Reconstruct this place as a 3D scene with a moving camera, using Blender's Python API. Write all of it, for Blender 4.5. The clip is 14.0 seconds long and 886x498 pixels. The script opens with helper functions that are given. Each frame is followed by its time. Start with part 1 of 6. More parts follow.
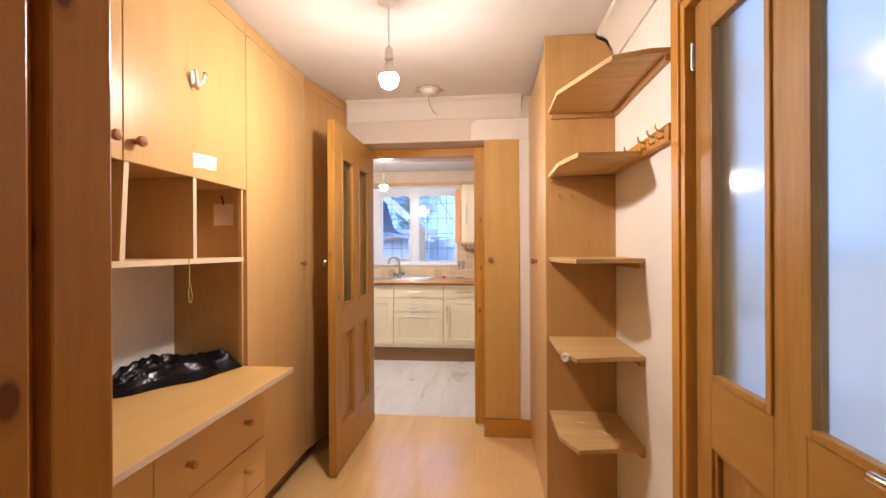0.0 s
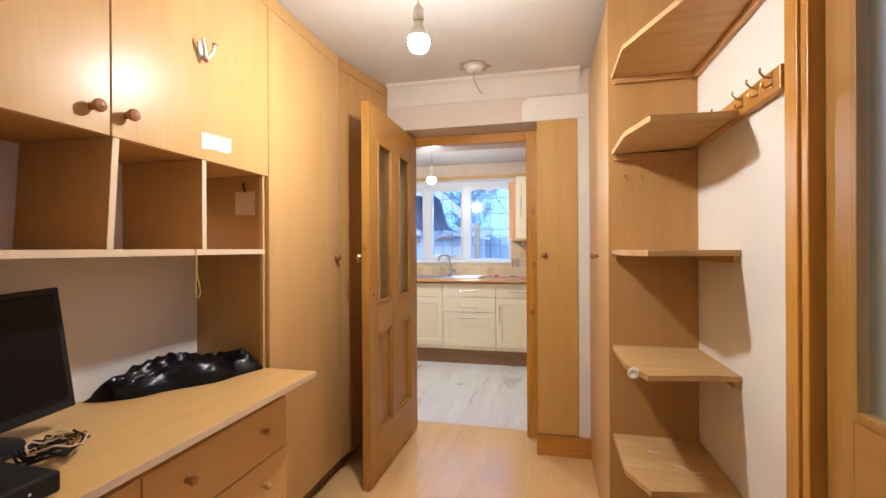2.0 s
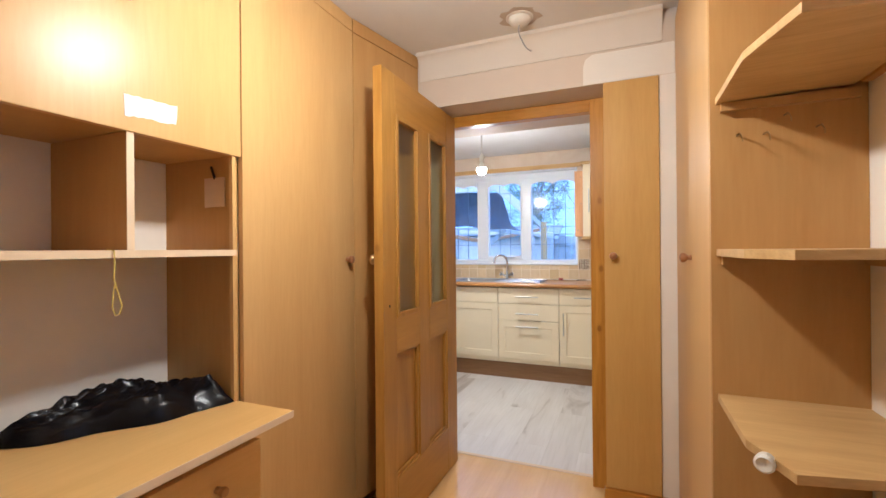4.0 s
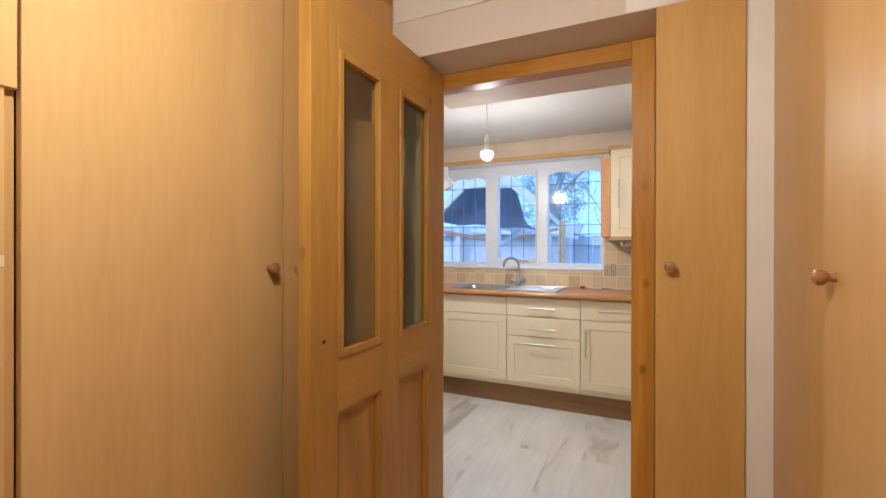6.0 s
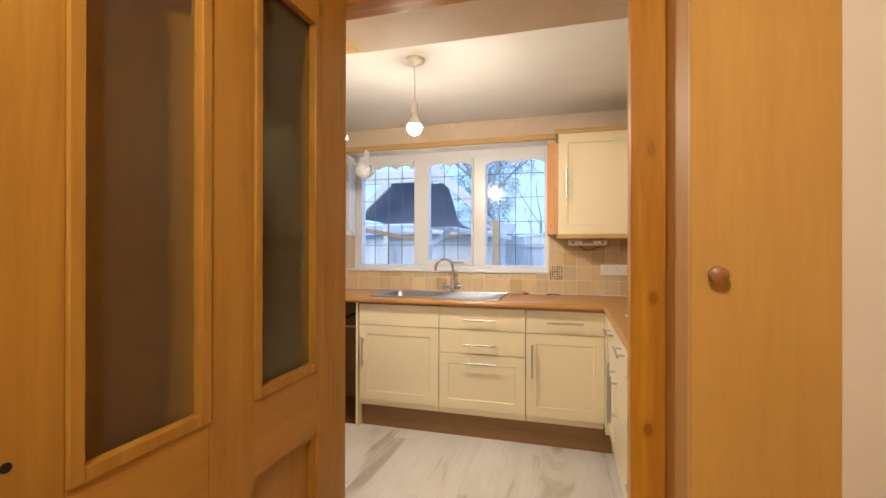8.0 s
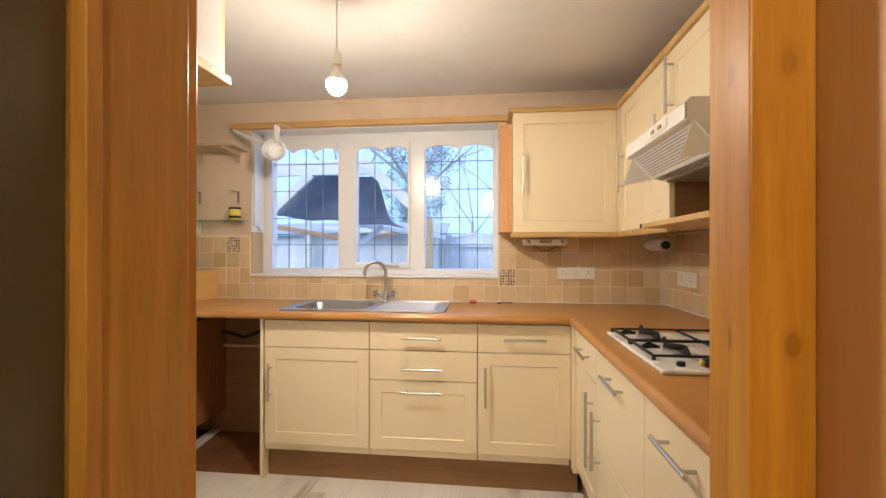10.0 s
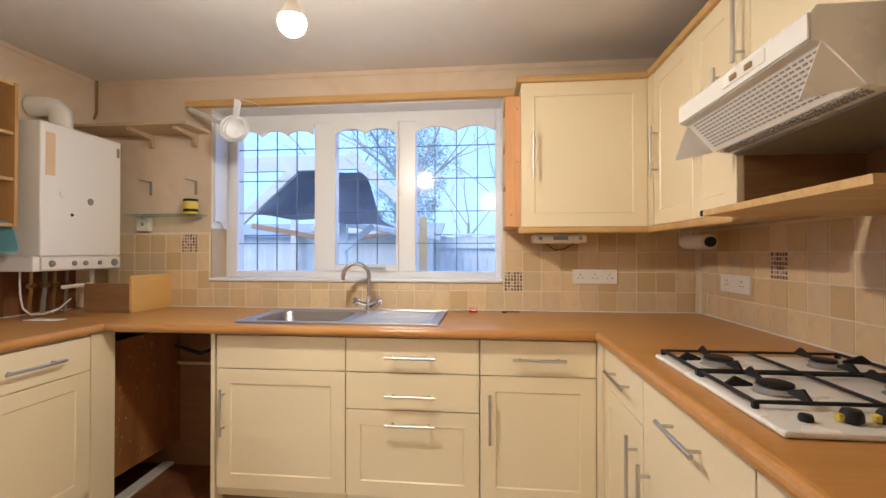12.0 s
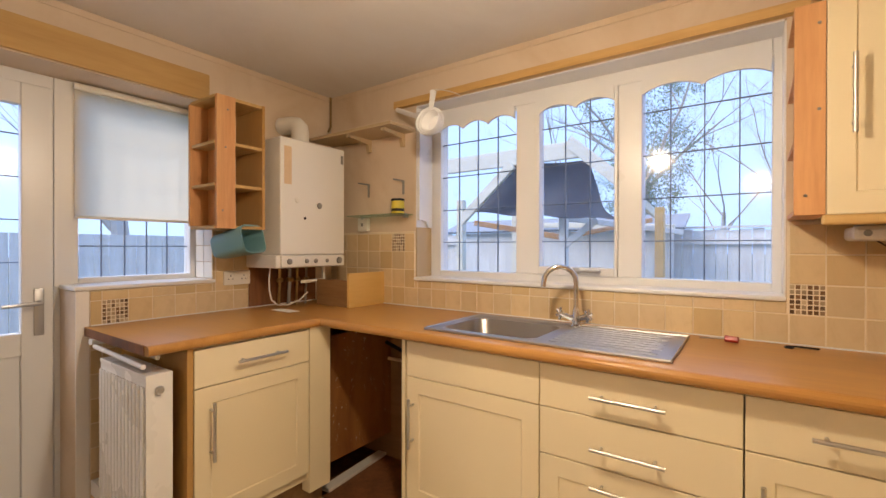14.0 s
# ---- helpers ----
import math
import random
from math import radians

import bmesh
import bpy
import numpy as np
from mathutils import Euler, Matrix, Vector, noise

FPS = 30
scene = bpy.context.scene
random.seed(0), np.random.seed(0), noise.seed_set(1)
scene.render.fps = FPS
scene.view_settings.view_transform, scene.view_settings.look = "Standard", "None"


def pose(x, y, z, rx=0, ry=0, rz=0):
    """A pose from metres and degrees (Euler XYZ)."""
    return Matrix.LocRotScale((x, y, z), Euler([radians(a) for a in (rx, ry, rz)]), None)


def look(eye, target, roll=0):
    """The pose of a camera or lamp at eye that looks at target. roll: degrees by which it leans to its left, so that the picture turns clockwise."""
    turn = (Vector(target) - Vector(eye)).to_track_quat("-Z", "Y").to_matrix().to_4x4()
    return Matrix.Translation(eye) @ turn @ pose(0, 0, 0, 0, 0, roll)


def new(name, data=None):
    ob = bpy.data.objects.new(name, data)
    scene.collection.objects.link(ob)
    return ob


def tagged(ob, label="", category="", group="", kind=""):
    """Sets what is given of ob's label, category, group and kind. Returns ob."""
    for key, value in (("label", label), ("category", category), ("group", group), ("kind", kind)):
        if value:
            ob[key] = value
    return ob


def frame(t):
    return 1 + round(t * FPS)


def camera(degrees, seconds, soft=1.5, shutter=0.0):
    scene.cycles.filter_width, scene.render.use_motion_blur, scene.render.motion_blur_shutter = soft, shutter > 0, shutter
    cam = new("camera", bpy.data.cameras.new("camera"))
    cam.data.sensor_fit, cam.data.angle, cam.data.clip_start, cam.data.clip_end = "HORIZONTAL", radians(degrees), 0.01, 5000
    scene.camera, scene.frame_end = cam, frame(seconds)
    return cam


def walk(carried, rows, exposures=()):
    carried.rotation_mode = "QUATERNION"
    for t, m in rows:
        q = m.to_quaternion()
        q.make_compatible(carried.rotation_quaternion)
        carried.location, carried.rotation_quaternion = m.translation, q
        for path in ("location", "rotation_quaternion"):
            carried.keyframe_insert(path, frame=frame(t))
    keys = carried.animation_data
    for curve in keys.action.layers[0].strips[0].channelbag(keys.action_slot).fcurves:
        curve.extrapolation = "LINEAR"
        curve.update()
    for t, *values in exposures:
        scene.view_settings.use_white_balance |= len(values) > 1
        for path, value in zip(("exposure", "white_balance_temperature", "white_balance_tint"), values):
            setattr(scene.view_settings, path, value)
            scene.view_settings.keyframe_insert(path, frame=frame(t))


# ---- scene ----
cam = camera(90.9, 14.0)
PATH = [
    (0, (0.002, 0.063, 1.267), (-0.197, 2.053, 1.266), -0.3),
    (0.5, (0.01, 0.113, 1.264), (-0.242, 2.097, 1.263), -0.3),
    (1, (0.011, 0.171, 1.258), (-0.291, 2.148, 1.256), -0.3),
    (1.5, (0.026, 0.242, 1.246), (-0.347, 2.207, 1.243), -0.3),
    (2, (0.045, 0.339, 1.233), (-0.419, 2.284, 1.232), -0.3),
    (2.5, (0.08, 0.456, 1.236), (-0.505, 2.369, 1.234), -0.2),
    (3, (0.095, 0.573, 1.234), (-0.574, 2.458, 1.233), -0.3),
    (3.2, (0.093, 0.623, 1.23), (-0.6, 2.5, 1.23), -0.4),
    (5.3, (0.019, 1.3, 1.242), (-0.82, 3.116, 1.237), 0.0),
    (5.5, (0.004, 1.364, 1.25), (-0.836, 3.179, 1.243), 0.1),
    (6, (-0.041, 1.517, 1.249), (-0.883, 3.331, 1.246), 0.1),
    (6.5, (-0.098, 1.683, 1.249), (-0.917, 3.507, 1.245), 0.1),
    (7, (-0.159, 1.839, 1.249), (-0.887, 3.701, 1.247), 0.1),
    (7.5, (-0.197, 1.971, 1.243), (-0.833, 3.867, 1.246), 0.0),
    (8, (-0.232, 2.119, 1.238), (-0.778, 4.043, 1.241), 0.1),
    (8.5, (-0.261, 2.288, 1.245), (-0.719, 4.235, 1.249), 0.1),
    (11, (-0.457, 2.855, 1.23), (-0.618, 4.849, 1.238), 0.1),
    (11.5, (-0.457, 2.972, 1.217), (-0.618, 4.965, 1.232), 0.1),
    (12, (-0.448, 3.087, 1.221), (-0.649, 5.077, 1.238), 0.0),
    (12.5, (-0.436, 3.183, 1.226), (-0.826, 5.144, 1.238), 0.0),
    (13, (-0.446, 3.287, 1.223), (-1.092, 5.18, 1.236), 0.1),
    (13.5, (-0.457, 3.405, 1.241), (-1.359, 5.19, 1.239), 0.1),
    (14, (-0.466, 3.504, 1.246), (-1.619, 5.138, 1.239), 0.1),
]
EXPOSURES = [(0.0, 0.80, 5200, 19), (0.5, 0.79, 5200, 19), (1.5, 0.77, 4900, 13), (3.0, 0.74, 4750, 11), (5.5, 0.66, 4900, 10), (6.5, 0.40, 5000, 10), (8.5, 0.64, 6100, 11), (11.5, 0.63, 5700, 12), (12.0, 0.60, 5650, 12), (13.0, 0.50, 6000, 14), (14.0, 0.46, 6900, 16)]
walk(cam, [(t, look(eye, target, roll)) for t, eye, target, roll in PATH], EXPOSURES)

# ---- world, sun and exposure ----
world = bpy.data.worlds.new("world")
scene.world = world
world.use_nodes = True
wn = world.node_tree
sky = wn.nodes.new("ShaderNodeTexSky")
sky.sky_type = "NISHITA"
sky.sun_disc = False
sky.sun_elevation = radians(42)
sky.sun_rotation = radians(222)
sky.air_density, sky.dust_density, sky.ozone_density = 1.2, 3.0, 1.0
# broken overcast in front of the clear sky
wc = wn.nodes.new("ShaderNodeTexCoord")
wz = wn.nodes.new("ShaderNodeTexNoise")
wz.inputs["Scale"].default_value, wz.inputs["Detail"].default_value, wz.inputs["Distortion"].default_value = 2.2, 6.0, 0.4
wn.links.new(wc.outputs["Generated"], wz.inputs["Vector"])
wr = wn.nodes.new("ShaderNodeValToRGB")
wr.color_ramp.elements[0].position, wr.color_ramp.elements[0].color = 0.30, (0.72, 0.72, 0.72, 1)
wr.color_ramp.elements[1].position, wr.color_ramp.elements[1].color = 0.55, (1, 1, 1, 1)
wn.links.new(wz.outputs[0], wr.inputs[0])
wm = wn.nodes.new("ShaderNodeMix")
wm.data_type = "RGBA"
wm.inputs[7].default_value = (3.6, 5.75, 10.4, 1)
wn.links.new(wr.outputs[0], wm.inputs[0])
wn.links.new(sky.outputs[0], wm.inputs[6])
wn.links.new(wm.outputs[2], wn.nodes["Background"].inputs[0])
wn.nodes["Background"].inputs[1].default_value = 0.15

sun = new("sun", bpy.data.lights.new("sun", "SUN"))
sun.data.energy, sun.data.angle, sun.data.color = 2.0, radians(40), (1.0, 0.97, 0.93)
sun.matrix_world = look((-20, -22, 27), (0, 0, 0))
BULB_HALL, BULB_KITCHEN = 580.0, 625.0


# ---- materials ----
def nodes_of(name):
    m = bpy.data.materials.new(name)
    m.use_nodes = True
    t = m.node_tree
    return m, t, t.nodes["Principled BSDF"]


def ramp(t, fac, stops):
    r = t.nodes.new("ShaderNodeValToRGB")
    while len(r.color_ramp.elements) < len(stops):
        r.color_ramp.elements.new(0.5)
    for e, (p, c) in zip(r.color_ramp.elements, stops):
        e.position, e.color = p, (*c, 1)
    t.links.new(fac, r.inputs[0])
    return r.outputs[0]


def coords(t, scale=(1, 1, 1), turn=(0, 0, 0), shift=None):
    c = t.nodes.new("ShaderNodeTexCoord")
    m = t.nodes.new("ShaderNodeMapping")
    m.inputs["Scale"].default_value = scale
    m.inputs["Rotation"].default_value = [radians(a) for a in turn]
    t.links.new(c.outputs["Object"], m.inputs[0])
    if shift is not None:
        t.links.new(shift, m.inputs["Location"])
    return m.outputs[0]


def tex_noise(t, vec, scale, detail=4, rough=0.55, dist=0.0):
    n = t.nodes.new("ShaderNodeTexNoise")
    n.inputs["Scale"].default_value = scale
    n.inputs["Detail"].default_value = detail
    n.inputs["Roughness"].default_value = rough
    n.inputs["Distortion"].default_value = dist
    t.links.new(vec, n.inputs["Vector"])
    return n.outputs[0]


def mix(t, a, b, fac, mode="MIX"):
    m = t.nodes.new("ShaderNodeMix")
    m.data_type, m.blend_type = "RGBA", mode
    for sock, v in ((m.inputs[6], a), (m.inputs[7], b), (m.inputs[0], fac)):
        if isinstance(v, tuple):
            sock.default_value = (*v, 1)
        elif isinstance(v, (int, float)):
            sock.default_value = v
        else:
            t.links.new(v, sock)
    return m.outputs[2]


def bump(t, b, height, strength=0.2, dist=0.002):
    n = t.nodes.new("ShaderNodeBump")
    n.inputs["Strength"].default_value = strength
    n.inputs["Distance"].default_value = dist
    t.links.new(height, n.inputs["Height"])
    t.links.new(n.outputs[0], b.inputs["Normal"])


def rough_from(t, b, fac, lo, hi):
    m = t.nodes.new("ShaderNodeMapRange")
    m.inputs[3].default_value, m.inputs[4].default_value = lo, hi
    t.links.new(fac, m.inputs[0])
    t.links.new(m.outputs[0], b.inputs["Roughness"])


def object_random(t):
    o = t.nodes.new("ShaderNodeObjectInfo")
    return o.outputs["Random"]


def wood(name, dark, light, axis="z", rough=(0.35, 0.5), grain=1.0, knots=0.0, ring=1.0, bumpy=0.1, blotch=0.25, knot_scale=5.0):
    """Wood with its grain along one axis, varied from piece to piece."""
    m, t, b = nodes_of(name)
    st = {"x": (0.09, 1, 1), "y": (1, 0.09, 1), "z": (1, 1, 0.09)}[axis]
    rnd = object_random(t)
    sh = t.nodes.new("ShaderNodeMath")
    sh.operation = "MULTIPLY"
    sh.inputs[1].default_value = 13.0
    t.links.new(rnd, sh.inputs[0])
    vec = coords(t, st, shift=sh.outputs[0])
    fine = tex_noise(t, vec, 90 * grain, 5, 0.6, 0.3)
    broad = tex_noise(t, vec, 9 * ring, 3, 0.5, 1.2)
    f = mix(t, fine, broad, 0.6)
    col = ramp(t, f, [(0.32, dark), (0.62, light)])
    big = tex_noise(t, coords(t, tuple(0.5 + 0.5 * s for s in st)), 2.3, 3)
    col = mix(t, col, mix(t, col, dark, 0.55), ramp(t, big, [(0.42, (0, 0, 0)), (0.72, (blotch, blotch, blotch))]))
    if knots:
        v = t.nodes.new("ShaderNodeTexVoronoi")
        v.voronoi_dimensions = "2D"
        v.inputs["Scale"].default_value = knot_scale
        sp = t.nodes.new("ShaderNodeSeparateXYZ")
        t.links.new(coords(t, shift=sh.outputs[0]), sp.inputs[0])
        cb = t.nodes.new("ShaderNodeCombineXYZ")
        su = t.nodes.new("ShaderNodeMath")
        across = [o for o, q in zip(sp.outputs, st) if q == 1]
        t.links.new(across[0], su.inputs[0])
        t.links.new(across[1], su.inputs[1])
        t.links.new(su.outputs[0], cb.inputs[0])
        lo = t.nodes.new("ShaderNodeMath")
        lo.operation, lo.inputs[1].default_value = "MULTIPLY", 0.6
        t.links.new([o for o, q in zip(sp.outputs, st) if q != 1][0], lo.inputs[0])
        t.links.new(lo.outputs[0], cb.inputs[1])
        t.links.new(cb.outputs[0], v.inputs["Vector"])
        some = ramp(t, v.outputs["Color"], [(0.56 if knot_scale < 6 else 0.12, (0, 0, 0)), (0.60, (1, 1, 1))])
        k = ramp(t, v.outputs["Distance"], [(0.0075 * knot_scale, (1, 1, 1)), (0.011 * knot_scale, (0.3, 0.3, 0.3)), (0.019 * knot_scale, (0, 0, 0))])
        col = mix(t, col, tuple(c * q for c, q in zip(dark, (0.42, 0.30, 0.25))), mix(t, (0.0, 0.0, 0.0), mix(t, (0.0, 0.0, 0.0), k, some), knots))
    t.links.new(col, b.inputs["Base Color"])
    rough_from(t, b, f, *rough)
    b.inputs["Specular IOR Level"].default_value = 0.35
    bump(t, b, f, bumpy, 0.001)
    return m


def plain(name, col, rough=0.5, metal=0.0, var=0.12, scale=3.0, bumpy=0.05, bscale=120, coat=0.0, spec=0.5):
    m, t, b = nodes_of(name)
    v = coords(t)
    n = tex_noise(t, v, scale, 4)
    f = tex_noise(t, v, bscale, 3)
    c = mix(t, tuple(x * (1 - var) for x in col), tuple(min(1, x * (1 + var * 0.5)) for x in col), n)
    t.links.new(c, b.inputs["Base Color"])
    b.inputs["Metallic"].default_value = metal
    b.inputs["Coat Weight"].default_value = coat
    b.inputs["Specular IOR Level"].default_value = spec
    rough_from(t, b, n, max(0.02, rough - 0.08), min(1, rough + 0.08))
    if bumpy:
        bump(t, b, f, bumpy, 0.001)
    return m


def metal(name, col, rough):
    m, t, b = nodes_of(name)
    n = tex_noise(t, coords(t, (1, 1, 1)), 220, 2)
    t.links.new(mix(t, tuple(c * 0.97 for c in col), col, n), b.inputs["Base Color"])
    b.inputs["Metallic"].default_value, b.inputs["Roughness"].default_value = 1.0, rough
    return m


def painted_wall(name, col, stain, amount=0.5):
    """Emulsion with a faint roller texture and blotchy old stains."""
    m, t, b = nodes_of(name)
    v = coords(t)
    n = tex_noise(t, v, 1.7, 5, 0.6, 0.6)
    n2 = tex_noise(t, v, 6.0, 4, 0.6)
    c = mix(t, col, stain, ramp(t, n, [(0.45, (0, 0, 0)), (0.75, (amount, amount, amount))]))
    c = mix(t, c, tuple(x * 0.93 for x in col), ramp(t, n2, [(0.4, (0, 0, 0)), (0.8, (0.35, 0.35, 0.35))]))
    t.links.new(c, b.inputs["Base Color"])
    b.inputs["Roughness"].default_value = 0.75
    bump(t, b, tex_noise(t, v, 160, 4, 0.7), 0.18, 0.0015)
    return m


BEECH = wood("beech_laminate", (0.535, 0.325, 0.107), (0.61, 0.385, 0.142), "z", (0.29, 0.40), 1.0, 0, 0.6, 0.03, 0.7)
BEECH_GOLD = wood("golden_beech_laminate", (0.52, 0.31, 0.078), (0.60, 0.375, 0.106), "z", (0.3, 0.42), 1.0, 0, 0.6, 0.03, 0.7)
BEECH_Y = wood("beech_laminate_level", (0.64, 0.395, 0.12), (0.71, 0.46, 0.158), "y", (0.3, 0.45), 1.0, 0, 1.0, 0.05, 0.3)
# Darker, redder than BEECH: shade on sides and insides is in this tone.
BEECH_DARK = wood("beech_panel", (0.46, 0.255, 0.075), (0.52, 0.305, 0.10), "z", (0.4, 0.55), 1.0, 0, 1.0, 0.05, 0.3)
BEECH_X = wood("beech_shelf", (0.45, 0.275, 0.09), (0.63, 0.42, 0.17), "x", (0.4, 0.55), 1.3, 0, 1.4, 0.12, 0.7)
PINE = wood("varnished_pine", (0.42, 0.18, 0.012), (0.64, 0.33, 0.035), "z", (0.3, 0.45), 0.7, 0.6, 0.8, 0.15)
PINE_ENTRY = wood("knotty_pine", (0.52, 0.215, 0.02), (0.70, 0.34, 0.04), "z", (0.25, 0.42), 0.7, 1.0, 0.8, 0.15, 0.25, 9.0)
PINE_X = wood("varnished_pine_level", (0.36, 0.145, 0.010), (0.56, 0.27, 0.028), "x", (0.22, 0.4), 0.7, 0.6, 0.8, 0.15)
PINE_Y = wood("varnished_pine_rail", (0.36, 0.145, 0.010), (0.56, 0.27, 0.028), "y", (0.22, 0.4), 0.7, 0.6, 0.8, 0.15)
DOOR_WOOD = wood("stripped_pine", (0.31, 0.145, 0.018), (0.48, 0.26, 0.043), "z", (0.33, 0.48), 0.7, 0.4, 0.8, 0.15, 0.8)
DOOR_WOOD_Y = wood("stripped_pine_rail", (0.36, 0.178, 0.024), (0.46, 0.245, 0.04), "y", (0.35, 0.5), 0.7, 0.25, 0.8, 0.12)
KNOB_WOOD = wood("turned_wood", (0.26, 0.11, 0.04), (0.40, 0.19, 0.08), "x", (0.25, 0.4), 1.5, 0, 2.0, 0.05)
RAW_WOOD = wood("orange_softwood", (0.52, 0.25, 0.10), (0.70, 0.38, 0.17), "z", (0.45, 0.6), 0.8, 0.3, 0.9, 0.1)
STRIP_WOOD = wood("yellow_batten", (0.50, 0.30, 0.10), (0.66, 0.42, 0.17), "x", (0.45, 0.6), 0.8, 0.2, 0.9, 0.1)
WORKTOP = wood("cherry_worktop", (0.40, 0.185, 0.045), (0.49, 0.25, 0.07), "x", (0.24, 0.36), 1.2, 0, 1.5, 0.03, 0.25)
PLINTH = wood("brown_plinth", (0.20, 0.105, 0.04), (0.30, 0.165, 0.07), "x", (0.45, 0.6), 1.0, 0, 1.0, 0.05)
# Dark chipboard: stains, plus the appliance gap's shade put into the colour.
VOID_WOOD = wood("stained_shaded_chipboard", (0.09, 0.035, 0.012), (0.24, 0.10, 0.04), "z", (0.4, 0.7), 0.5, 0, 0.6, 0.2, 0.5)
FENCE_WOOD = wood("weathered_fence", (0.58, 0.56, 0.53), (0.76, 0.75, 0.72), "z", (0.7, 0.9), 0.6, 0.2, 0.8, 0.3)
PALE_TIMBER = wood("pale_timber", (0.62, 0.57, 0.46), (0.78, 0.74, 0.62), "x", (0.6, 0.8), 0.6, 0.2, 0.8, 0.2)
BARK = wood("bark", (0.34, 0.33, 0.31), (0.50, 0.48, 0.45), "z", (0.8, 0.95), 0.6, 0, 2.0, 0.6)

WALL_HALL = painted_wall("hall_paint", (0.80, 0.76, 0.69), (0.70, 0.62, 0.53), 0.5)
WALL_KITCHEN = painted_wall("kitchen_paint", (0.66, 0.54, 0.41), (0.50, 0.35, 0.20), 0.75)
CEILING = painted_wall("ceiling_paint", (0.70, 0.67, 0.63), (0.58, 0.52, 0.45), 0.5)
COVING = plain("coving_plaster", (0.72, 0.66, 0.58), 0.7, 0, 0.1, 4)
FILLER = plain("bare_plaster", (0.82, 0.78, 0.72), 0.8, 0, 0.08, 6)
CREAM = plain("cream_foil", (0.80, 0.69, 0.465), 0.34, 0, 0.05, 2, 0.02)
BOILER_WHITE = plain("boiler_enamel", (0.77, 0.75, 0.70), 0.5, 0, 0.012, 3, 0.02, spec=0.3)
WHITE = plain("white_enamel", (0.79, 0.78, 0.74), 0.28, 0, 0.015, 3, 0.02)
UPVC = plain("white_gloss", (0.76, 0.77, 0.78), 0.3, 0, 0.05, 3, 0.02)
PLASTIC = plain("white_plastic", (0.76, 0.73, 0.66), 0.35, 0, 0.06, 5, 0.02)
GREY = plain("grey_plastic", (0.25, 0.24, 0.22), 0.4)
BLACK = plain("black_iron", (0.011, 0.011, 0.013), 0.55, 0, 0.3, 8, 0.1, spec=0.35)
DARK_GLASS = plain("black_screen", (0.008, 0.007, 0.008), 0.3, 0, 0.2, 4, 0, spec=0.2)
STEEL = metal("brushed_steel", (0.50, 0.50, 0.50), 0.38)
# Darker than STEEL: the shade inside the bowl is in the metal colour.
BOWL_STEEL = metal("shaded_bowl_steel", (0.36, 0.35, 0.335), 0.34)
DRAINER = metal("scratched_drainer_steel", (0.40, 0.41, 0.43), 0.44)
HANDLE = metal("satin_handle", (0.56, 0.54, 0.50), 0.34)
CHROME = metal("chrome", (0.70, 0.70, 0.70), 0.12)
BRASS = plain("dull_brass", (0.42, 0.30, 0.14), 0.35, 1.0, 0.2, 20)
GROUT = plain("grout", (0.77, 0.67, 0.51), 0.8, 0, 0.15, 20, 0.2)
TEAL = plain("teal_plastic", (0.15, 0.32, 0.35), 0.35, 0, 0.1, 6)
YELLOW = plain("yellow_label", (0.65, 0.52, 0.05), 0.45)
RED = plain("red_plastic", (0.35, 0.03, 0.02), 0.35)
PINK = plain("pink_plastic", (0.62, 0.22, 0.22), 0.4)
PAPER = plain("paper", (0.82, 0.79, 0.73), 0.85, 0, 0.05, 30)
SHELF_PAINT = plain("beige_shelf_paint", (0.52, 0.39, 0.23), 0.6, 0, 0.15, 6)
PAVING = plain("pale_paving", (0.55, 0.55, 0.53), 0.8, 0, 0.2, 3, 0.2)
TAN_PAPER = plain("tan_paper", (0.68, 0.50, 0.32), 0.85, 0, 0.1, 30)
STRING = plain("yellow_string", (0.62, 0.48, 0.10), 0.8)
LEAD = plain("lead_came", (0.17, 0.20, 0.25), 0.5, 0.6)
TARP = plain("dark_tarpaulin", (0.055, 0.07, 0.11), 0.5, 0, 0.3, 2, 0.3, 20)
GRASS = plain("lawn", (0.05, 0.085, 0.025), 0.9, 0, 0.4, 1.5, 0.6, 60)
LEAF = plain("ivy_leaf", (0.19, 0.26, 0.20), 0.55, 0, 0.5, 6)
lt = LEAF.node_tree
lb = lt.nodes.new("ShaderNodeBsdfTranslucent")
lb.inputs["Color"].default_value = (0.30, 0.40, 0.24, 1)
lm = lt.nodes.new("ShaderNodeMixShader")
lm.inputs[0].default_value = 0.55
lt.links.new(lt.nodes["Principled BSDF"].outputs[0], lm.inputs[1])
lt.links.new(lb.outputs[0], lm.inputs[2])
lt.links.new(lm.outputs[0], lt.nodes["Material Output"].inputs[0])
ROOF_GREY = plain("grey_felt", (0.33, 0.34, 0.36), 0.8, 0, 0.2, 3, 0.3)
PALE_EDGE = plain("pale_edging", (0.74, 0.58, 0.38), 0.55, 0, 0.1, 12)
VENT = plain("shaded_vent", (0.30, 0.28, 0.25), 0.6)
STAIN = plain("brown_paint_mark", (0.50, 0.40, 0.30), 0.8, 0, 0.15, 15)
BAG = plain("black_bag", (0.012, 0.012, 0.016), 0.24, 0, 0.2, 9, 0.4, 45)


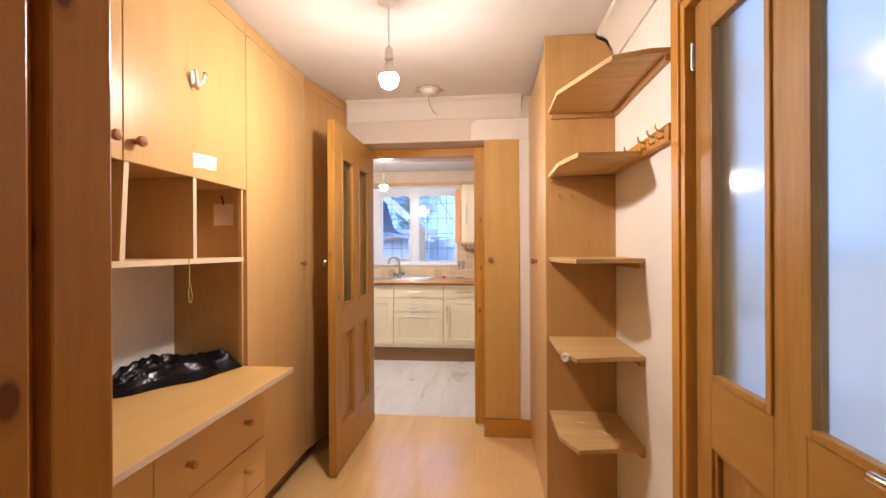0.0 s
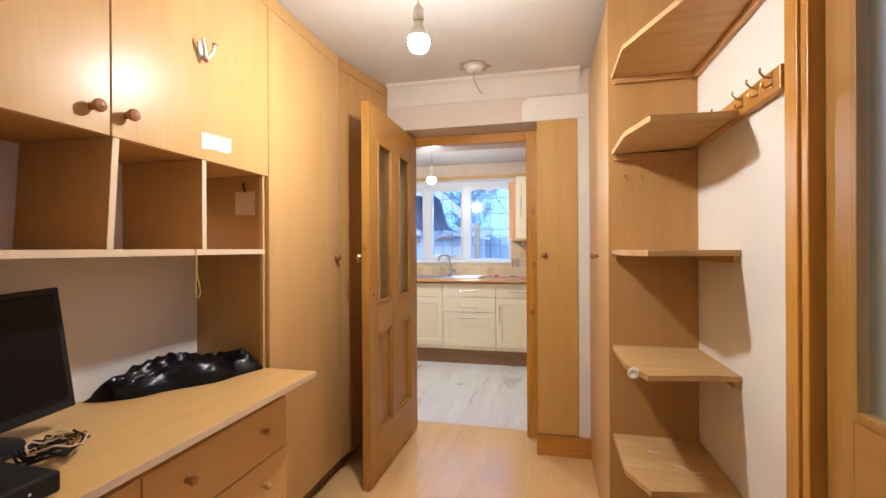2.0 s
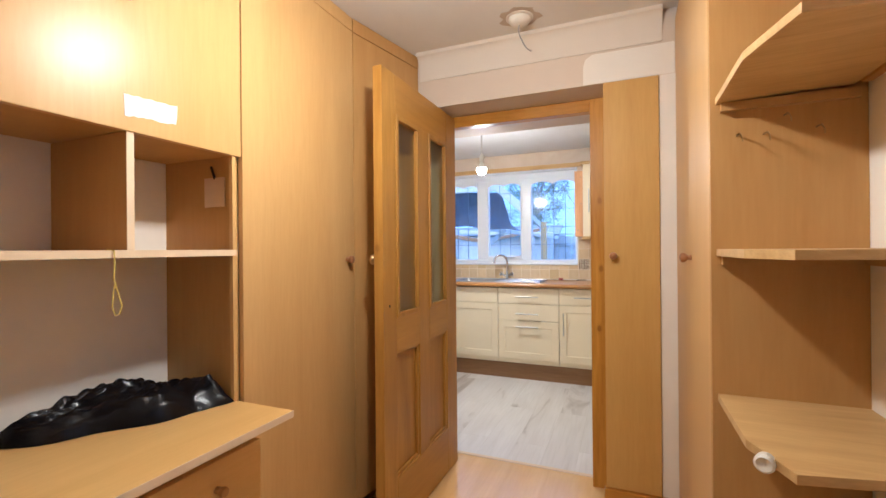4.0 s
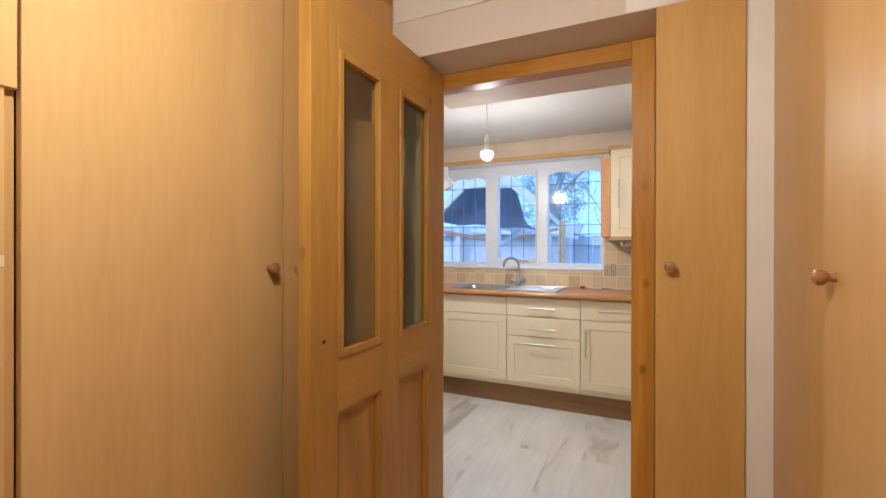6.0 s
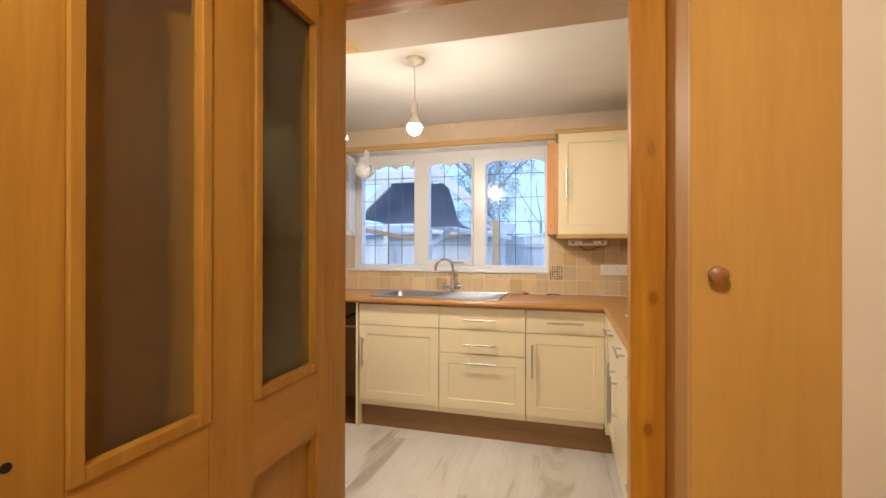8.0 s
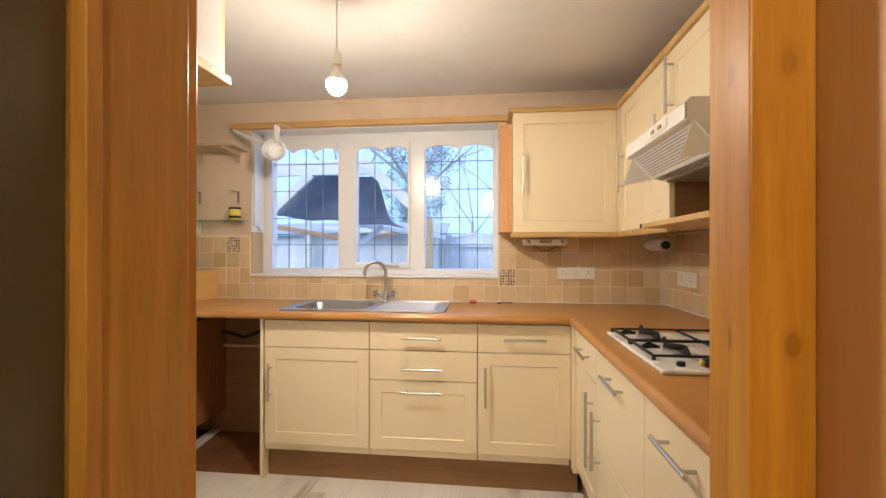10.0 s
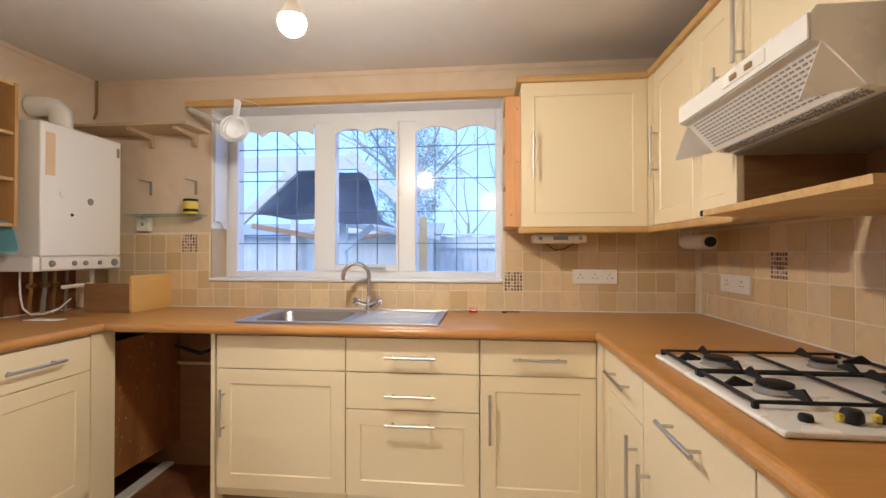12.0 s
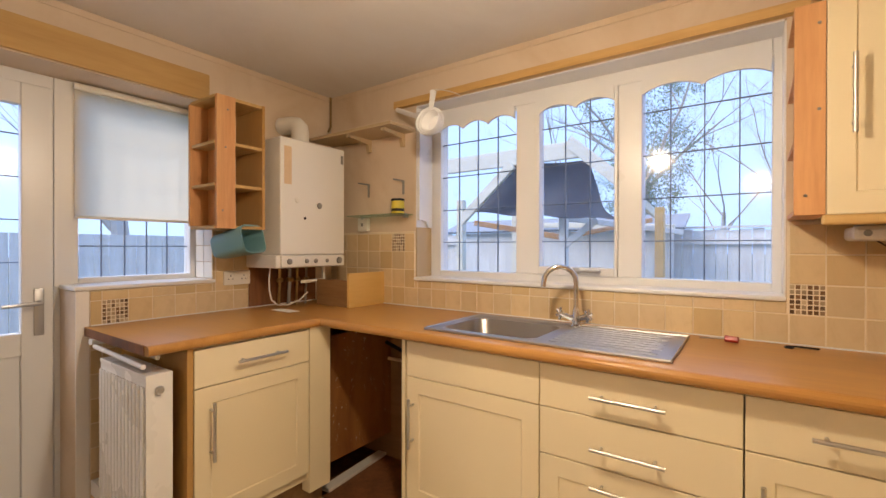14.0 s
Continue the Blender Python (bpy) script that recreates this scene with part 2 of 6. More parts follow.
def floor_laminate():
    m, t, b = nodes_of("beech_floor")
    vec = coords(t, (1, 0.08, 1))
    f = mix(t, tex_noise(t, vec, 60, 4, 0.6), tex_noise(t, vec, 7, 3, 0.5, 1.0), 0.6)
    c = ramp(t, f, [(0.3, (0.70, 0.435, 0.155)), (0.65, (0.80, 0.55, 0.225))])
    w = tex_noise(t, coords(t), 2.5, 5, 0.65)
    c = mix(t, c, (0.62, 0.42, 0.22), ramp(t, w, [(0.45, (0, 0, 0)), (0.75, (0.5, 0.5, 0.5))]))
    t.links.new(c, b.inputs["Base Color"])
    rough_from(t, b, w, 0.14, 0.26)
    return m


def floor_oak():
    """Pale grey washed oak with dark smoky streaks along the boards."""
    m, t, b = nodes_of("pale_oak_floor")
    br = t.nodes.new("ShaderNodeTexBrick")
    br.inputs["Scale"].default_value = 1.0
    br.inputs["Brick Width"].default_value = 1.2
    br.inputs["Row Height"].default_value = 0.19
    br.inputs["Mortar Size"].default_value = 0.0012
    br.inputs["Color1"].default_value = (0.0, 0.0, 0.0, 1)
    br.inputs["Color2"].default_value = (1, 1, 1, 1)
    br.inputs["Mortar"].default_value = (0.5, 0.5, 0.5, 1)
    t.links.new(coords(t, turn=(0, 0, 90)), br.inputs["Vector"])
    s = t.nodes.new("ShaderNodeMath")
    s.operation = "MULTIPLY"
    s.inputs[1].default_value = 7.0
    t.links.new(br.outputs["Color"], s.inputs[0])
    vec = coords(t, (1, 0.2, 1), shift=s.outputs[0])
    streak = tex_noise(t, vec, 5.5, 4, 0.5, 0.7)
    fine = tex_noise(t, coords(t, (1, 0.05, 1)), 70, 4)
    c = ramp(t, streak, [(0.29, (0.40, 0.355, 0.30)), (0.39, (0.66, 0.63, 0.58)), (0.7, (0.75, 0.73, 0.69))])
    c = mix(t, c, (0.52, 0.49, 0.44), ramp(t, fine, [(0.45, (0, 0, 0)), (0.75, (0.3, 0.4, 0.4))]))
    c = mix(t, c, (0.40, 0.36, 0.30), ramp(t, br.outputs["Fac"], [(0.4, (0, 0, 0)), (0.9, (0.3, 0.3, 0.3))]))
    t.links.new(c, b.inputs["Base Color"])
    rough_from(t, b, streak, 0.3, 0.45)
    bump(t, b, fine, 0.05, 0.0006)
    return m


def tile_material():
    m, t, b = nodes_of("travertine_tile")
    rnd = object_random(t)
    n = tex_noise(t, coords(t), 11, 5, 0.6, 0.8)
    c = ramp(t, rnd, [(0.0, (0.54, 0.395, 0.20)), (0.3, (0.65, 0.49, 0.275)), (0.6, (0.71, 0.555, 0.335)), (0.8, (0.58, 0.455, 0.28)), (1.0, (0.66, 0.52, 0.33))])
    c = mix(t, c, (0.51, 0.365, 0.19), ramp(t, n, [(0.45, (0, 0, 0)), (0.72, (0.55, 0.55, 0.55))]))
    t.links.new(c, b.inputs["Base Color"])
    rough_from(t, b, n, 0.3, 0.45)
    bump(t, b, n, 0.2, 0.002)
    return m


def mosaic_material():
    m, t, b = nodes_of("mosaic_stone")
    c = ramp(t, object_random(t), [(0.0, (0.07, 0.035, 0.018)), (0.35, (0.20, 0.11, 0.05)), (0.6, (0.55, 0.45, 0.30)), (1.0, (0.10, 0.055, 0.03))])
    t.links.new(c, b.inputs["Base Color"])
    b.inputs["Roughness"].default_value = 0.3
    return m


def glass_clear(name, tint=(1, 1, 1), rough=0.0, frost=0.0, haze=0.0):
    """A pane: clear with a mirror-like gloss and painted-in bloom haze, or frosted."""
    m = bpy.data.materials.new(name)
    m.use_nodes = True
    t = m.node_tree
    t.nodes.remove(t.nodes["Principled BSDF"])
    out = t.nodes["Material Output"]
    if frost:
        a = t.nodes.new("ShaderNodeBsdfRefraction")
        a.inputs["Roughness"].default_value = frost
        a.inputs["IOR"].default_value = 1.06
        a.inputs["Color"].default_value = (*tint, 1)
    else:
        a = t.nodes.new("ShaderNodeBsdfTransparent")
        a.inputs["Color"].default_value = (*tint, 1)
    if haze:
        film = t.nodes.new("ShaderNodeBsdfTranslucent")
        film.inputs["Color"].default_value = (0.72, 0.82, 0.95, 1)
        haze_noise = tex_noise(t, coords(t), 7, 4)
        dm = t.nodes.new("ShaderNodeMixShader")
        t.links.new(ramp(t, haze_noise, [(0.3, (haze * 0.6,) * 3), (0.7, (haze * 1.4,) * 3)]), dm.inputs[0])
        t.links.new(a.outputs[0], dm.inputs[1])
        t.links.new(film.outputs[0], dm.inputs[2])
        a = dm
    if frost:
        df = t.nodes.new("ShaderNodeBsdfDiffuse")
        df.inputs["Color"].default_value = (0.70, 0.68, 0.58, 1)
        mx = t.nodes.new("ShaderNodeMixShader")
        mx.inputs[0].default_value = 0.04
        t.links.new(a.outputs[0], mx.inputs[1])
        t.links.new(df.outputs[0], mx.inputs[2])
        a = mx
    g = t.nodes.new("ShaderNodeBsdfGlossy")
    g.inputs["Roughness"].default_value = rough
    lw = t.nodes.new("ShaderNodeLayerWeight")
    lw.inputs["Blend"].default_value = 0.5
    pw = t.nodes.new("ShaderNodeMath")
    pw.operation, pw.inputs[1].default_value = "POWER", 4.0
    t.links.new(lw.outputs["Facing"], pw.inputs[0])
    f = t.nodes.new("ShaderNodeMath")
    f.operation, f.inputs[1].default_value, f.inputs[2].default_value = "MULTIPLY_ADD", 0.3 if frost else 0.6, 0.03
    t.links.new(pw.outputs[0], f.inputs[0])
    x = t.nodes.new("ShaderNodeMixShader")
    t.links.new(f.outputs[0], x.inputs[0])
    t.links.new(a.outputs[0], x.inputs[1])
    t.links.new(g.outputs[0], x.inputs[2])
    t.links.new(x.outputs[0], out.inputs[0])
    return m


def emitter(name, col, strength):
    m, t, b = nodes_of(name)
    b.inputs["Base Color"].default_value = (0.8, 0.8, 0.8, 1)
    b.inputs["Emission Color"].default_value = (*col, 1)
    b.inputs["Emission Strength"].default_value = strength
    return m


def blind_material():
    m, t, b = nodes_of("blind_fabric")
    b.inputs["Roughness"].default_value = 0.9
    n = tex_noise(t, coords(t, (1, 1, 8)), 60, 3)
    t.links.new(mix(t, (0.76, 0.70, 0.60), (0.84, 0.78, 0.69), n), b.inputs["Base Color"])
    tr = t.nodes.new("ShaderNodeBsdfTranslucent")
    tr.inputs["Color"].default_value = (0.96, 0.91, 0.80, 1)
    x = t.nodes.new("ShaderNodeMixShader")
    x.inputs[0].default_value = 0.92
    out = t.nodes["Material Output"]
    t.links.new(b.outputs[0], x.inputs[1])
    t.links.new(tr.outputs[0], x.inputs[2])
    t.links.new(x.outputs[0], out.inputs[0])
    return m


def splattered_board():
    """A brown board with flecks and runs of old white paint."""
    m, t, b = nodes_of("splattered_board")
    g = tex_noise(t, coords(t, (1, 1, 0.2)), 9, 4, 0.6, 0.6)
    c = ramp(t, g, [(0.3, (0.19, 0.07, 0.018)), (0.7, (0.34, 0.14, 0.04))])
    fl = tex_noise(t, coords(t, (1, 1, 0.7)), 55, 3, 0.7, 0.4)
    zone = tex_noise(t, coords(t, (1, 1, 0.8)), 5, 2)
    on = mix(t, (0.0, 0.0, 0.0), ramp(t, fl, [(0.64, (0, 0, 0)), (0.69, (1, 1, 1))]), ramp(t, zone, [(0.44, (0, 0, 0)), (0.56, (1, 1, 1))]))
    t.links.new(mix(t, c, (0.68, 0.62, 0.52), on), b.inputs["Base Color"])
    rough_from(t, b, g, 0.4, 0.6)
    return m


SPLATTER = splattered_board()
FLOOR_HALL = floor_laminate()
FLOOR_KITCHEN = floor_oak()
TILE = tile_material()
MOSAIC = mosaic_material()
# the pale film in this glass imitates bloom over the garden view
GLASS = glass_clear("window_glass", rough=0.09, haze=0.055)
FROSTED = glass_clear("frosted_glass", (0.86, 0.76, 0.63), 0.12, 0.5)
SMOKY = glass_clear("smoky_frosted_glass", (0.77, 0.73, 0.54), 0.14, 0.4)
SHELF_GLASS = glass_clear("shelf_glass", (0.75, 0.9, 0.85))
GLOW_HALL = emitter("lit_bulb_passage", (1.0, 0.81, 0.56), BULB_HALL)
GLOW_KITCHEN = emitter("lit_bulb_kitchen", (1.0, 0.84, 0.625), BULB_KITCHEN)
BLIND = blind_material()


# ---- building helpers ----
def bm_boxes(*boxes, bevel=0.0, seg=2):
    """Boxes (x0, x1, y0, y1, z0, z1) in one bmesh, edges bevelled."""
    bm = bmesh.new()
    for x0, x1, y0, y1, z0, z1 in boxes:
        bmesh.ops.create_cube(bm, size=1, matrix=Matrix.Translation(((x0 + x1) / 2, (y0 + y1) / 2, (z0 + z1) / 2)) @ Matrix.Diagonal((abs(x1 - x0), abs(y1 - y0), abs(z1 - z0), 1)))
    if bevel:
        bmesh.ops.bevel(bm, geom=bm.edges[:], offset=bevel, segments=seg, affect="EDGES", profile=0.5)
    return bm


def bm_prism(poly, axis, a, b, bevel=0.0):
    """A polygon pushed along an axis; its points are the other two coordinates in xyz order."""
    bm = bmesh.new()
    place = {"x": lambda p, k: (k, p[0], p[1]), "y": lambda p, k: (p[0], k, p[1]), "z": lambda p, k: (p[0], p[1], k)}[axis]
    lo = [bm.verts.new(place(p, a)) for p in poly]
    hi = [bm.verts.new(place(p, b)) for p in poly]
    bm.faces.new(lo)
    bm.faces.new(hi)
    for i in range(len(poly)):
        j = (i + 1) % len(poly)
        bm.faces.new((lo[i], lo[j], hi[j], hi[i]))
    bmesh.ops.recalc_face_normals(bm, faces=bm.faces[:])
    if bevel:
        bmesh.ops.bevel(bm, geom=bm.edges[:], offset=bevel, segments=2, affect="EDGES", profile=0.5)
    return bm


def add_tube(bm, pts, radius, seg=8):
    """A round bar along a line of points; radius may be a list."""
    pts = [Vector(p) for p in pts]
    rad = radius if isinstance(radius, (list, tuple)) else [radius] * len(pts)
    rings = []
    for i, p in enumerate(pts):
        d = (pts[min(i + 1, len(pts) - 1)] - pts[max(i - 1, 0)]).normalized()
        up = Vector((0, 0, 1)) if abs(d.z) < 0.9 else Vector((1, 0, 0))
        if rings:
            up = last
        a = (up - d * up.dot(d)).normalized()
        last = a
        b = d.cross(a)
        rings.append([bm.verts.new(p + (a * math.cos(k * 2 * math.pi / seg) + b * math.sin(k * 2 * math.pi / seg)) * rad[i]) for k in range(seg)])
    for r, s in zip(rings, rings[1:]):
        for k in range(seg):
            bm.faces.new((r[k], r[(k + 1) % seg], s[(k + 1) % seg], s[k]))
    bm.faces.new(rings[0][::-1])
    bm.faces.new(rings[-1])
    return bm


def bm_tube(pts, radius, seg=8):
    return add_tube(bmesh.new(), pts, radius, seg)


def bm_lathe(profile, origin, direction, seg=16):
    """A turned shape: (radius, distance along direction)."""
    bm = bmesh.new()
    d = Vector(direction).normalized()
    a = d.orthogonal().normalized()
    b = d.cross(a)
    o = Vector(origin)
    rings = [[bm.verts.new(o + d * h + (a * math.cos(k * 2 * math.pi / seg) + b * math.sin(k * 2 * math.pi / seg)) * max(r, 0.0004)) for k in range(seg)] for r, h in profile]
    for r, s in zip(rings, rings[1:]):
        for k in range(seg):
            bm.faces.new((r[k], r[(k + 1) % seg], s[(k + 1) % seg], s[k]))
    bm.faces.new(rings[0][::-1])
    bm.faces.new(rings[-1])
    bmesh.ops.recalc_face_normals(bm, faces=bm.faces[:])
    return bm


def join(*bms):
    out = bms[0]
    for b in bms[1:]:
        me = bpy.data.meshes.new("tmp")
        b.to_mesh(me)
        out.from_mesh(me)
        bpy.data.meshes.remove(me)
        b.free()
    return out


BASE = {}


def part(name, bm, material, parent=None, label="", smooth=False):
    """One mesh object out of a bmesh, in world places, under a thing or part."""
    me = bpy.data.meshes.new(name)
    bm.to_mesh(me)
    bm.free()
    me.materials.append(material)
    if smooth:
        me.polygons.foreach_set("use_smooth", [True] * len(me.polygons))
        me.set_sharp_from_angle(angle=radians(40))
    ob = new(name, me)
    BASE[ob.name] = Vector((0, 0, 0))
    if parent:
        ob.parent = parent
        ob.matrix_parent_inverse = Matrix.Translation(-BASE[parent.name])
    return tagged(ob, label) if label else ob


def thing(name, at, label, category, group=""):
    ob = new(name)
    ob.empty_display_size = 0.05
    ob.location = at
    BASE[ob.name] = Vector(at)
    return tagged(ob, label, category, group)


def solid(name, bm, material, label, category, group="", smooth=False):
    return tagged(part(name, bm, material, None, "", smooth), label, category, group)


def setting(name, bm, material, label="", smooth=False):
    return tagged(part(name, bm, material, None, "", smooth), label or name.replace("_", " "), "", "", "structure")


def facing(side, at):
    """Maps (along, up, out) onto a front that faces -y, -x, +x or +y at a place."""
    return {"-y": lambda u, v, n: (u, at - n, v), "+y": lambda u, v, n: (u, at + n, v), "-x": lambda u, v, n: (at - n, u, v), "+x": lambda u, v, n: (at + n, u, v)}[side]


def bm_front(f, u0, u1, v0, v1, thick=0.019, inset=0.0, sink=0.005, ease=0.0015):
    """A cabinet front; with an inset, a framed front with a sunk middle."""
    bm = bmesh.new()

    def rect(d, n):
        return [bm.verts.new(f(u, v, n)) for u, v in ((u0 + d, v0 + d), (u1 - d, v0 + d), (u1 - d, v1 - d), (u0 + d, v1 - d))]

    steps = [(0, 0), (0, thick - ease), (ease, thick)]
    if inset:
        steps += [(inset, thick), (inset + 0.004, thick - sink)]
    loops = [rect(d, n) for d, n in steps]
    for a, b in zip(loops, loops[1:]):
        for k in range(4):
            bm.faces.new((a[k], a[(k + 1) % 4], b[(k + 1) % 4], b[k]))
    bm.faces.new(loops[0])
    bm.faces.new(loops[-1])
    bmesh.ops.recalc_face_normals(bm, faces=bm.faces[:])
    return bm


def bar_handle(parent, f, u, v, length, upright, out=0.019):
    h = length / 2
    ends = [(u, v - h), (u, v + h)] if upright else [(u - h, v), (u + h, v)]
    bm = bm_tube([f(*ends[0], out + 0.032), f(*ends[1], out + 0.032)], 0.006, 10)
    k = h * 0.72
    for s in (-k, k):
        q = (u, v + s) if upright else (u + s, v)
        add_tube(bm, [f(*q, out - 0.001), f(*q, out + 0.032)], 0.0045, 8)
    return part("handle", bm, HANDLE, parent, "brushed steel bar handle", True)


def wood_knob(parent, f, u, v, out=0.018, r=0.017, mat=KNOB_WOOD):
    prof = [(0.010, 0), (0.009, 0.006), (0.008, 0.012), (r * 0.85, 0.018), (r, 0.026), (r * 0.9, 0.033), (r * 0.45, 0.037), (0.001, 0.038)]
    a, b = Vector(f(u, v, out)), Vector(f(u, v, out + 1))
    return part("knob", bm_lathe(prof, a, b - a, 18), mat, parent, "turned wooden knob", True)


# ---- large structure: hall ----
HC, KC = 2.29, 2.235          # ceilings
WY = 5.45                     # kitchen's window wall
RX = 0.65                     # kitchen's right wall
LX = -2.75                    # kitchen's left wall

setting("floor_hall", bm_boxes((-1.5, 0.75, -1.6, 3.335, -0.1, 0)), FLOOR_HALL, "glossy beech laminate floor of the passage")
setting("floor_kitchen", bm_boxes((-3.1, 0.75, 3.337, 5.5, -0.1, 0.002)), FLOOR_KITCHEN, "pale grey oak laminate floor of the kitchen")
setting("ceiling_hall", bm_boxes((-1.5, 0.75, -1.6, 3.345, HC, HC + 0.1)), CEILING, "off-white painted ceiling of the passage")
setting("ceiling_kitchen", bm_boxes((-3.1, 0.75, 3.347, 5.8, KC, KC + 0.1)), CEILING, "off-white painted kitchen ceiling with smoky edges")
setting("wall_hall_west", bm_boxes((-1.5, -1.395, -1.6, 3.25, 0, HC)), WALL_HALL, "off-white painted wall behind the fitted desk")
setting("wall_hall_east", bm_boxes((0.612, 0.75, 1.46, 3.25, 0, HC), (0.612, 0.75, -1.6, 0.66, 0, HC), (0.612, 0.75, 0.66, 1.46, 2.02, HC)), WALL_HALL, "white painted wall beside the corner shelves")
setting("wall_hall_end", bm_boxes((-1.395, -0.935, 3.25, 3.345, 0, HC), (-0.01, 0.75, 3.25, 3.345, 0, HC), (-0.935, -0.01, 3.25, 3.345, 2.0, HC)), WALL_HALL, "painted wall with the kitchen doorway")
setting("beam_over_doorway", bm_boxes((-1.06, 0.612, 3.03, 3.25, 2.0, HC)), painted_wall("beam_paint", (0.66, 0.57, 0.48), (0.60, 0.50, 0.40), 0.6), "beige painted bulkhead over the kitchen doorway")
setting("wall_patch", bm_prism([(-0.1, 2.002), (0.285, 2.002), (0.285, 2.14), (-0.06, 2.14), (-0.09, 2.12), (-0.1, 2.09)], "y", 3.0275, 3.0305), FILLER, "bare white unpainted patch on the bulkhead")
setting("wall_strip", bm_boxes((0.222, 0.3, 3.03, 3.25, 0.0, 2.0)), FILLER, "narrow white wall strip beside the cupboard")
setting("wall_hall_entry", bm_boxes((-1.395, -0.392, 0.27, 0.45, 0, HC), (0.43, 0.612, 0.27, 0.45, 0, HC), (-0.392, 0.43, 0.27, 0.45, 2.04, HC)), WALL_HALL, "painted wall with the entrance doorway")
setting("wall_hall_back", bm_boxes((-1.5, 0.75, -1.7, -1.6, 0, HC)), WALL_HALL, "plain painted wall at the start of the passage")


def coving(name, a, b, axis, wall, out, z0, z1, label):
    """A concave plaster moulding along a wall."""
    pts = [(wall, z1), (wall, z0), (wall + out * 0.12, z0)]
    for k in range(7):
        g = k / 6 * math.pi / 2
        pts.append((wall + out * (0.12 + 0.80 * (1 - math.cos(g))), z0 + (z1 - z0) * (0.12 + 0.76 * math.sin(g))))
    pts += [(wall + out, z1 - 0.008), (wall + out, z1)]
    return setting(name, bm_prism(pts, axis, a, b), COVING, label, True)


coving("coving_end", -0.955, 0.236, "x", 3.03, -0.052, 2.15, HC, "plaster coving along the bulkhead")
coving("coving_east", 0.45, 2.195, "y", 0.612, -0.085, 2.15, HC, "plaster coving along the white wall")


def door_lining(name, label, bits, arch=()):
    ob = thing(name, bits[0][1][0::2], label, "")
    ob["kind"] = "structure"
    for nm, b, mat in bits:
        part(nm, bm_boxes(b, bevel=0.003), mat, ob)
    return ob


# entrance lining that the camera steps through
door_lining("door_frame_1", "dark varnished knotty pine entrance door frame", [
    ("jamb", (-0.392, -0.361, 0.393, 0.455, 0, 2.04), PINE_ENTRY), ("jamb", (-0.392, -0.376, 0.374, 0.3935, 0, 2.04), PINE_ENTRY), ("jamb", (-0.392, -0.358, 0.25, 0.3745, 0, 2.04), PINE_ENTRY),
    ("jamb", (0.40, 0.43, 0.25, 0.455, 0, 2.04), PINE_ENTRY), ("head", (-0.361, 0.40, 0.25, 0.455, 2.01, 2.04), PINE_X),
    ("architrave", (-0.455, -0.3925, 0.45, 0.467, 0, 2.1), PINE_ENTRY)])

# kitchen doorway lining
door_lining("door_frame_2", "orange varnished pine frame of the kitchen doorway", [
    ("jamb", (-0.087, -0.0105, 3.232, 3.285, 0, 2.0), PINE), ("jamb", (-0.079, -0.0105, 3.285, 3.352, 0, 1.98), PINE),
    ("jamb", (-0.934, -0.915, 3.232, 3.283, 0, 2.0), PINE), ("jamb", (-0.934, -0.924, 3.2835, 3.296, 0, 1.98), PINE), ("jamb", (-0.934, -0.908, 3.2965, 3.352, 0, 1.98), PINE),
    ("head", (-0.915, -0.087, 3.232, 3.285, 1.937, 1.999), PINE_X), ("head", (-0.908, -0.079, 3.2855, 3.352, 1.955, 1.985), PINE_X)])
setting("threshold", bm_prism([(3.322, 0), (3.352, 0), (3.348, 0.004), (3.326, 0.004)], "x", -0.888, -0.081), PALE_EDGE, "thin pale wooden threshold strip")


def panelled_door(name, label, f, u0, u1, thick, panes, lower, z0, z1, glass_label, glass=FROSTED):
    """A four-panel door, its two upper panels glazed. u runs along it, out is towards the passage."""
    ob = thing(name, f(u0, 0, 0), label, "")
    ob["kind"] = "structure"
    (a0, a1), (b0, b1) = panes
    g0, g1 = z0
    p0, p1 = z1

    def bx(ua, ub, va, vb, na=0.0, nb=thick):
        bm = bmesh.new()
        c = [f(u, v, n) for u in (ua, ub) for v in (va, vb) for n in (na, nb)]
        lo = [min(p[i] for p in c) for i in range(3)]
        hi = [max(p[i] for p in c) for i in range(3)]
        bm.free()
        return bm_boxes((lo[0], hi[0], lo[1], hi[1], lo[2], hi[2]), bevel=0.002)

    top = 1.985
    part("stile", bx(u0, a0, 0.008, top), DOOR_WOOD, ob)
    part("stile", bx(b1, u1, 0.008, top), DOOR_WOOD, ob)
    part("mullion", bx(a1, b0, p0, g1), DOOR_WOOD, ob)
    part("rail", bx(a0, b1, g1, top), DOOR_WOOD_Y, ob)
    part("rail", bx(a0, a1, p1, g0), DOOR_WOOD_Y, ob)
    part("rail", bx(b0, b1, p1, g0), DOOR_WOOD_Y, ob)
    part("rail", bx(a0, b1, 0.008, p0), DOOR_WOOD_Y, ob)
    for c0, c1 in panes:
        pane = part("pane", bx(c0, c1, g0, g1, thick * 0.4, thick * 0.55), glass, ob, glass_label)
        pane.visible_shadow = False
        part("panel", bx(c0, c1, p0, p1, thick * 0.25, thick * 0.5), DOOR_WOOD, ob)
        for q0, q1, low, over, w in ((g0, g1, 0.66, 0.006, 0.02), (p0, p1, 0.5, -0.008, 0.014)):
            for r in ((c0, c0 + w, q0, q1), (c1 - w, c1, q0, q1), (c0 + w, c1 - w, q0, q0 + w), (c0 + w, c1 - w, q1 - w, q1)):
                part("bead", bx(*r, thick * low, thick + over), DOOR_WOOD, ob)
    return ob


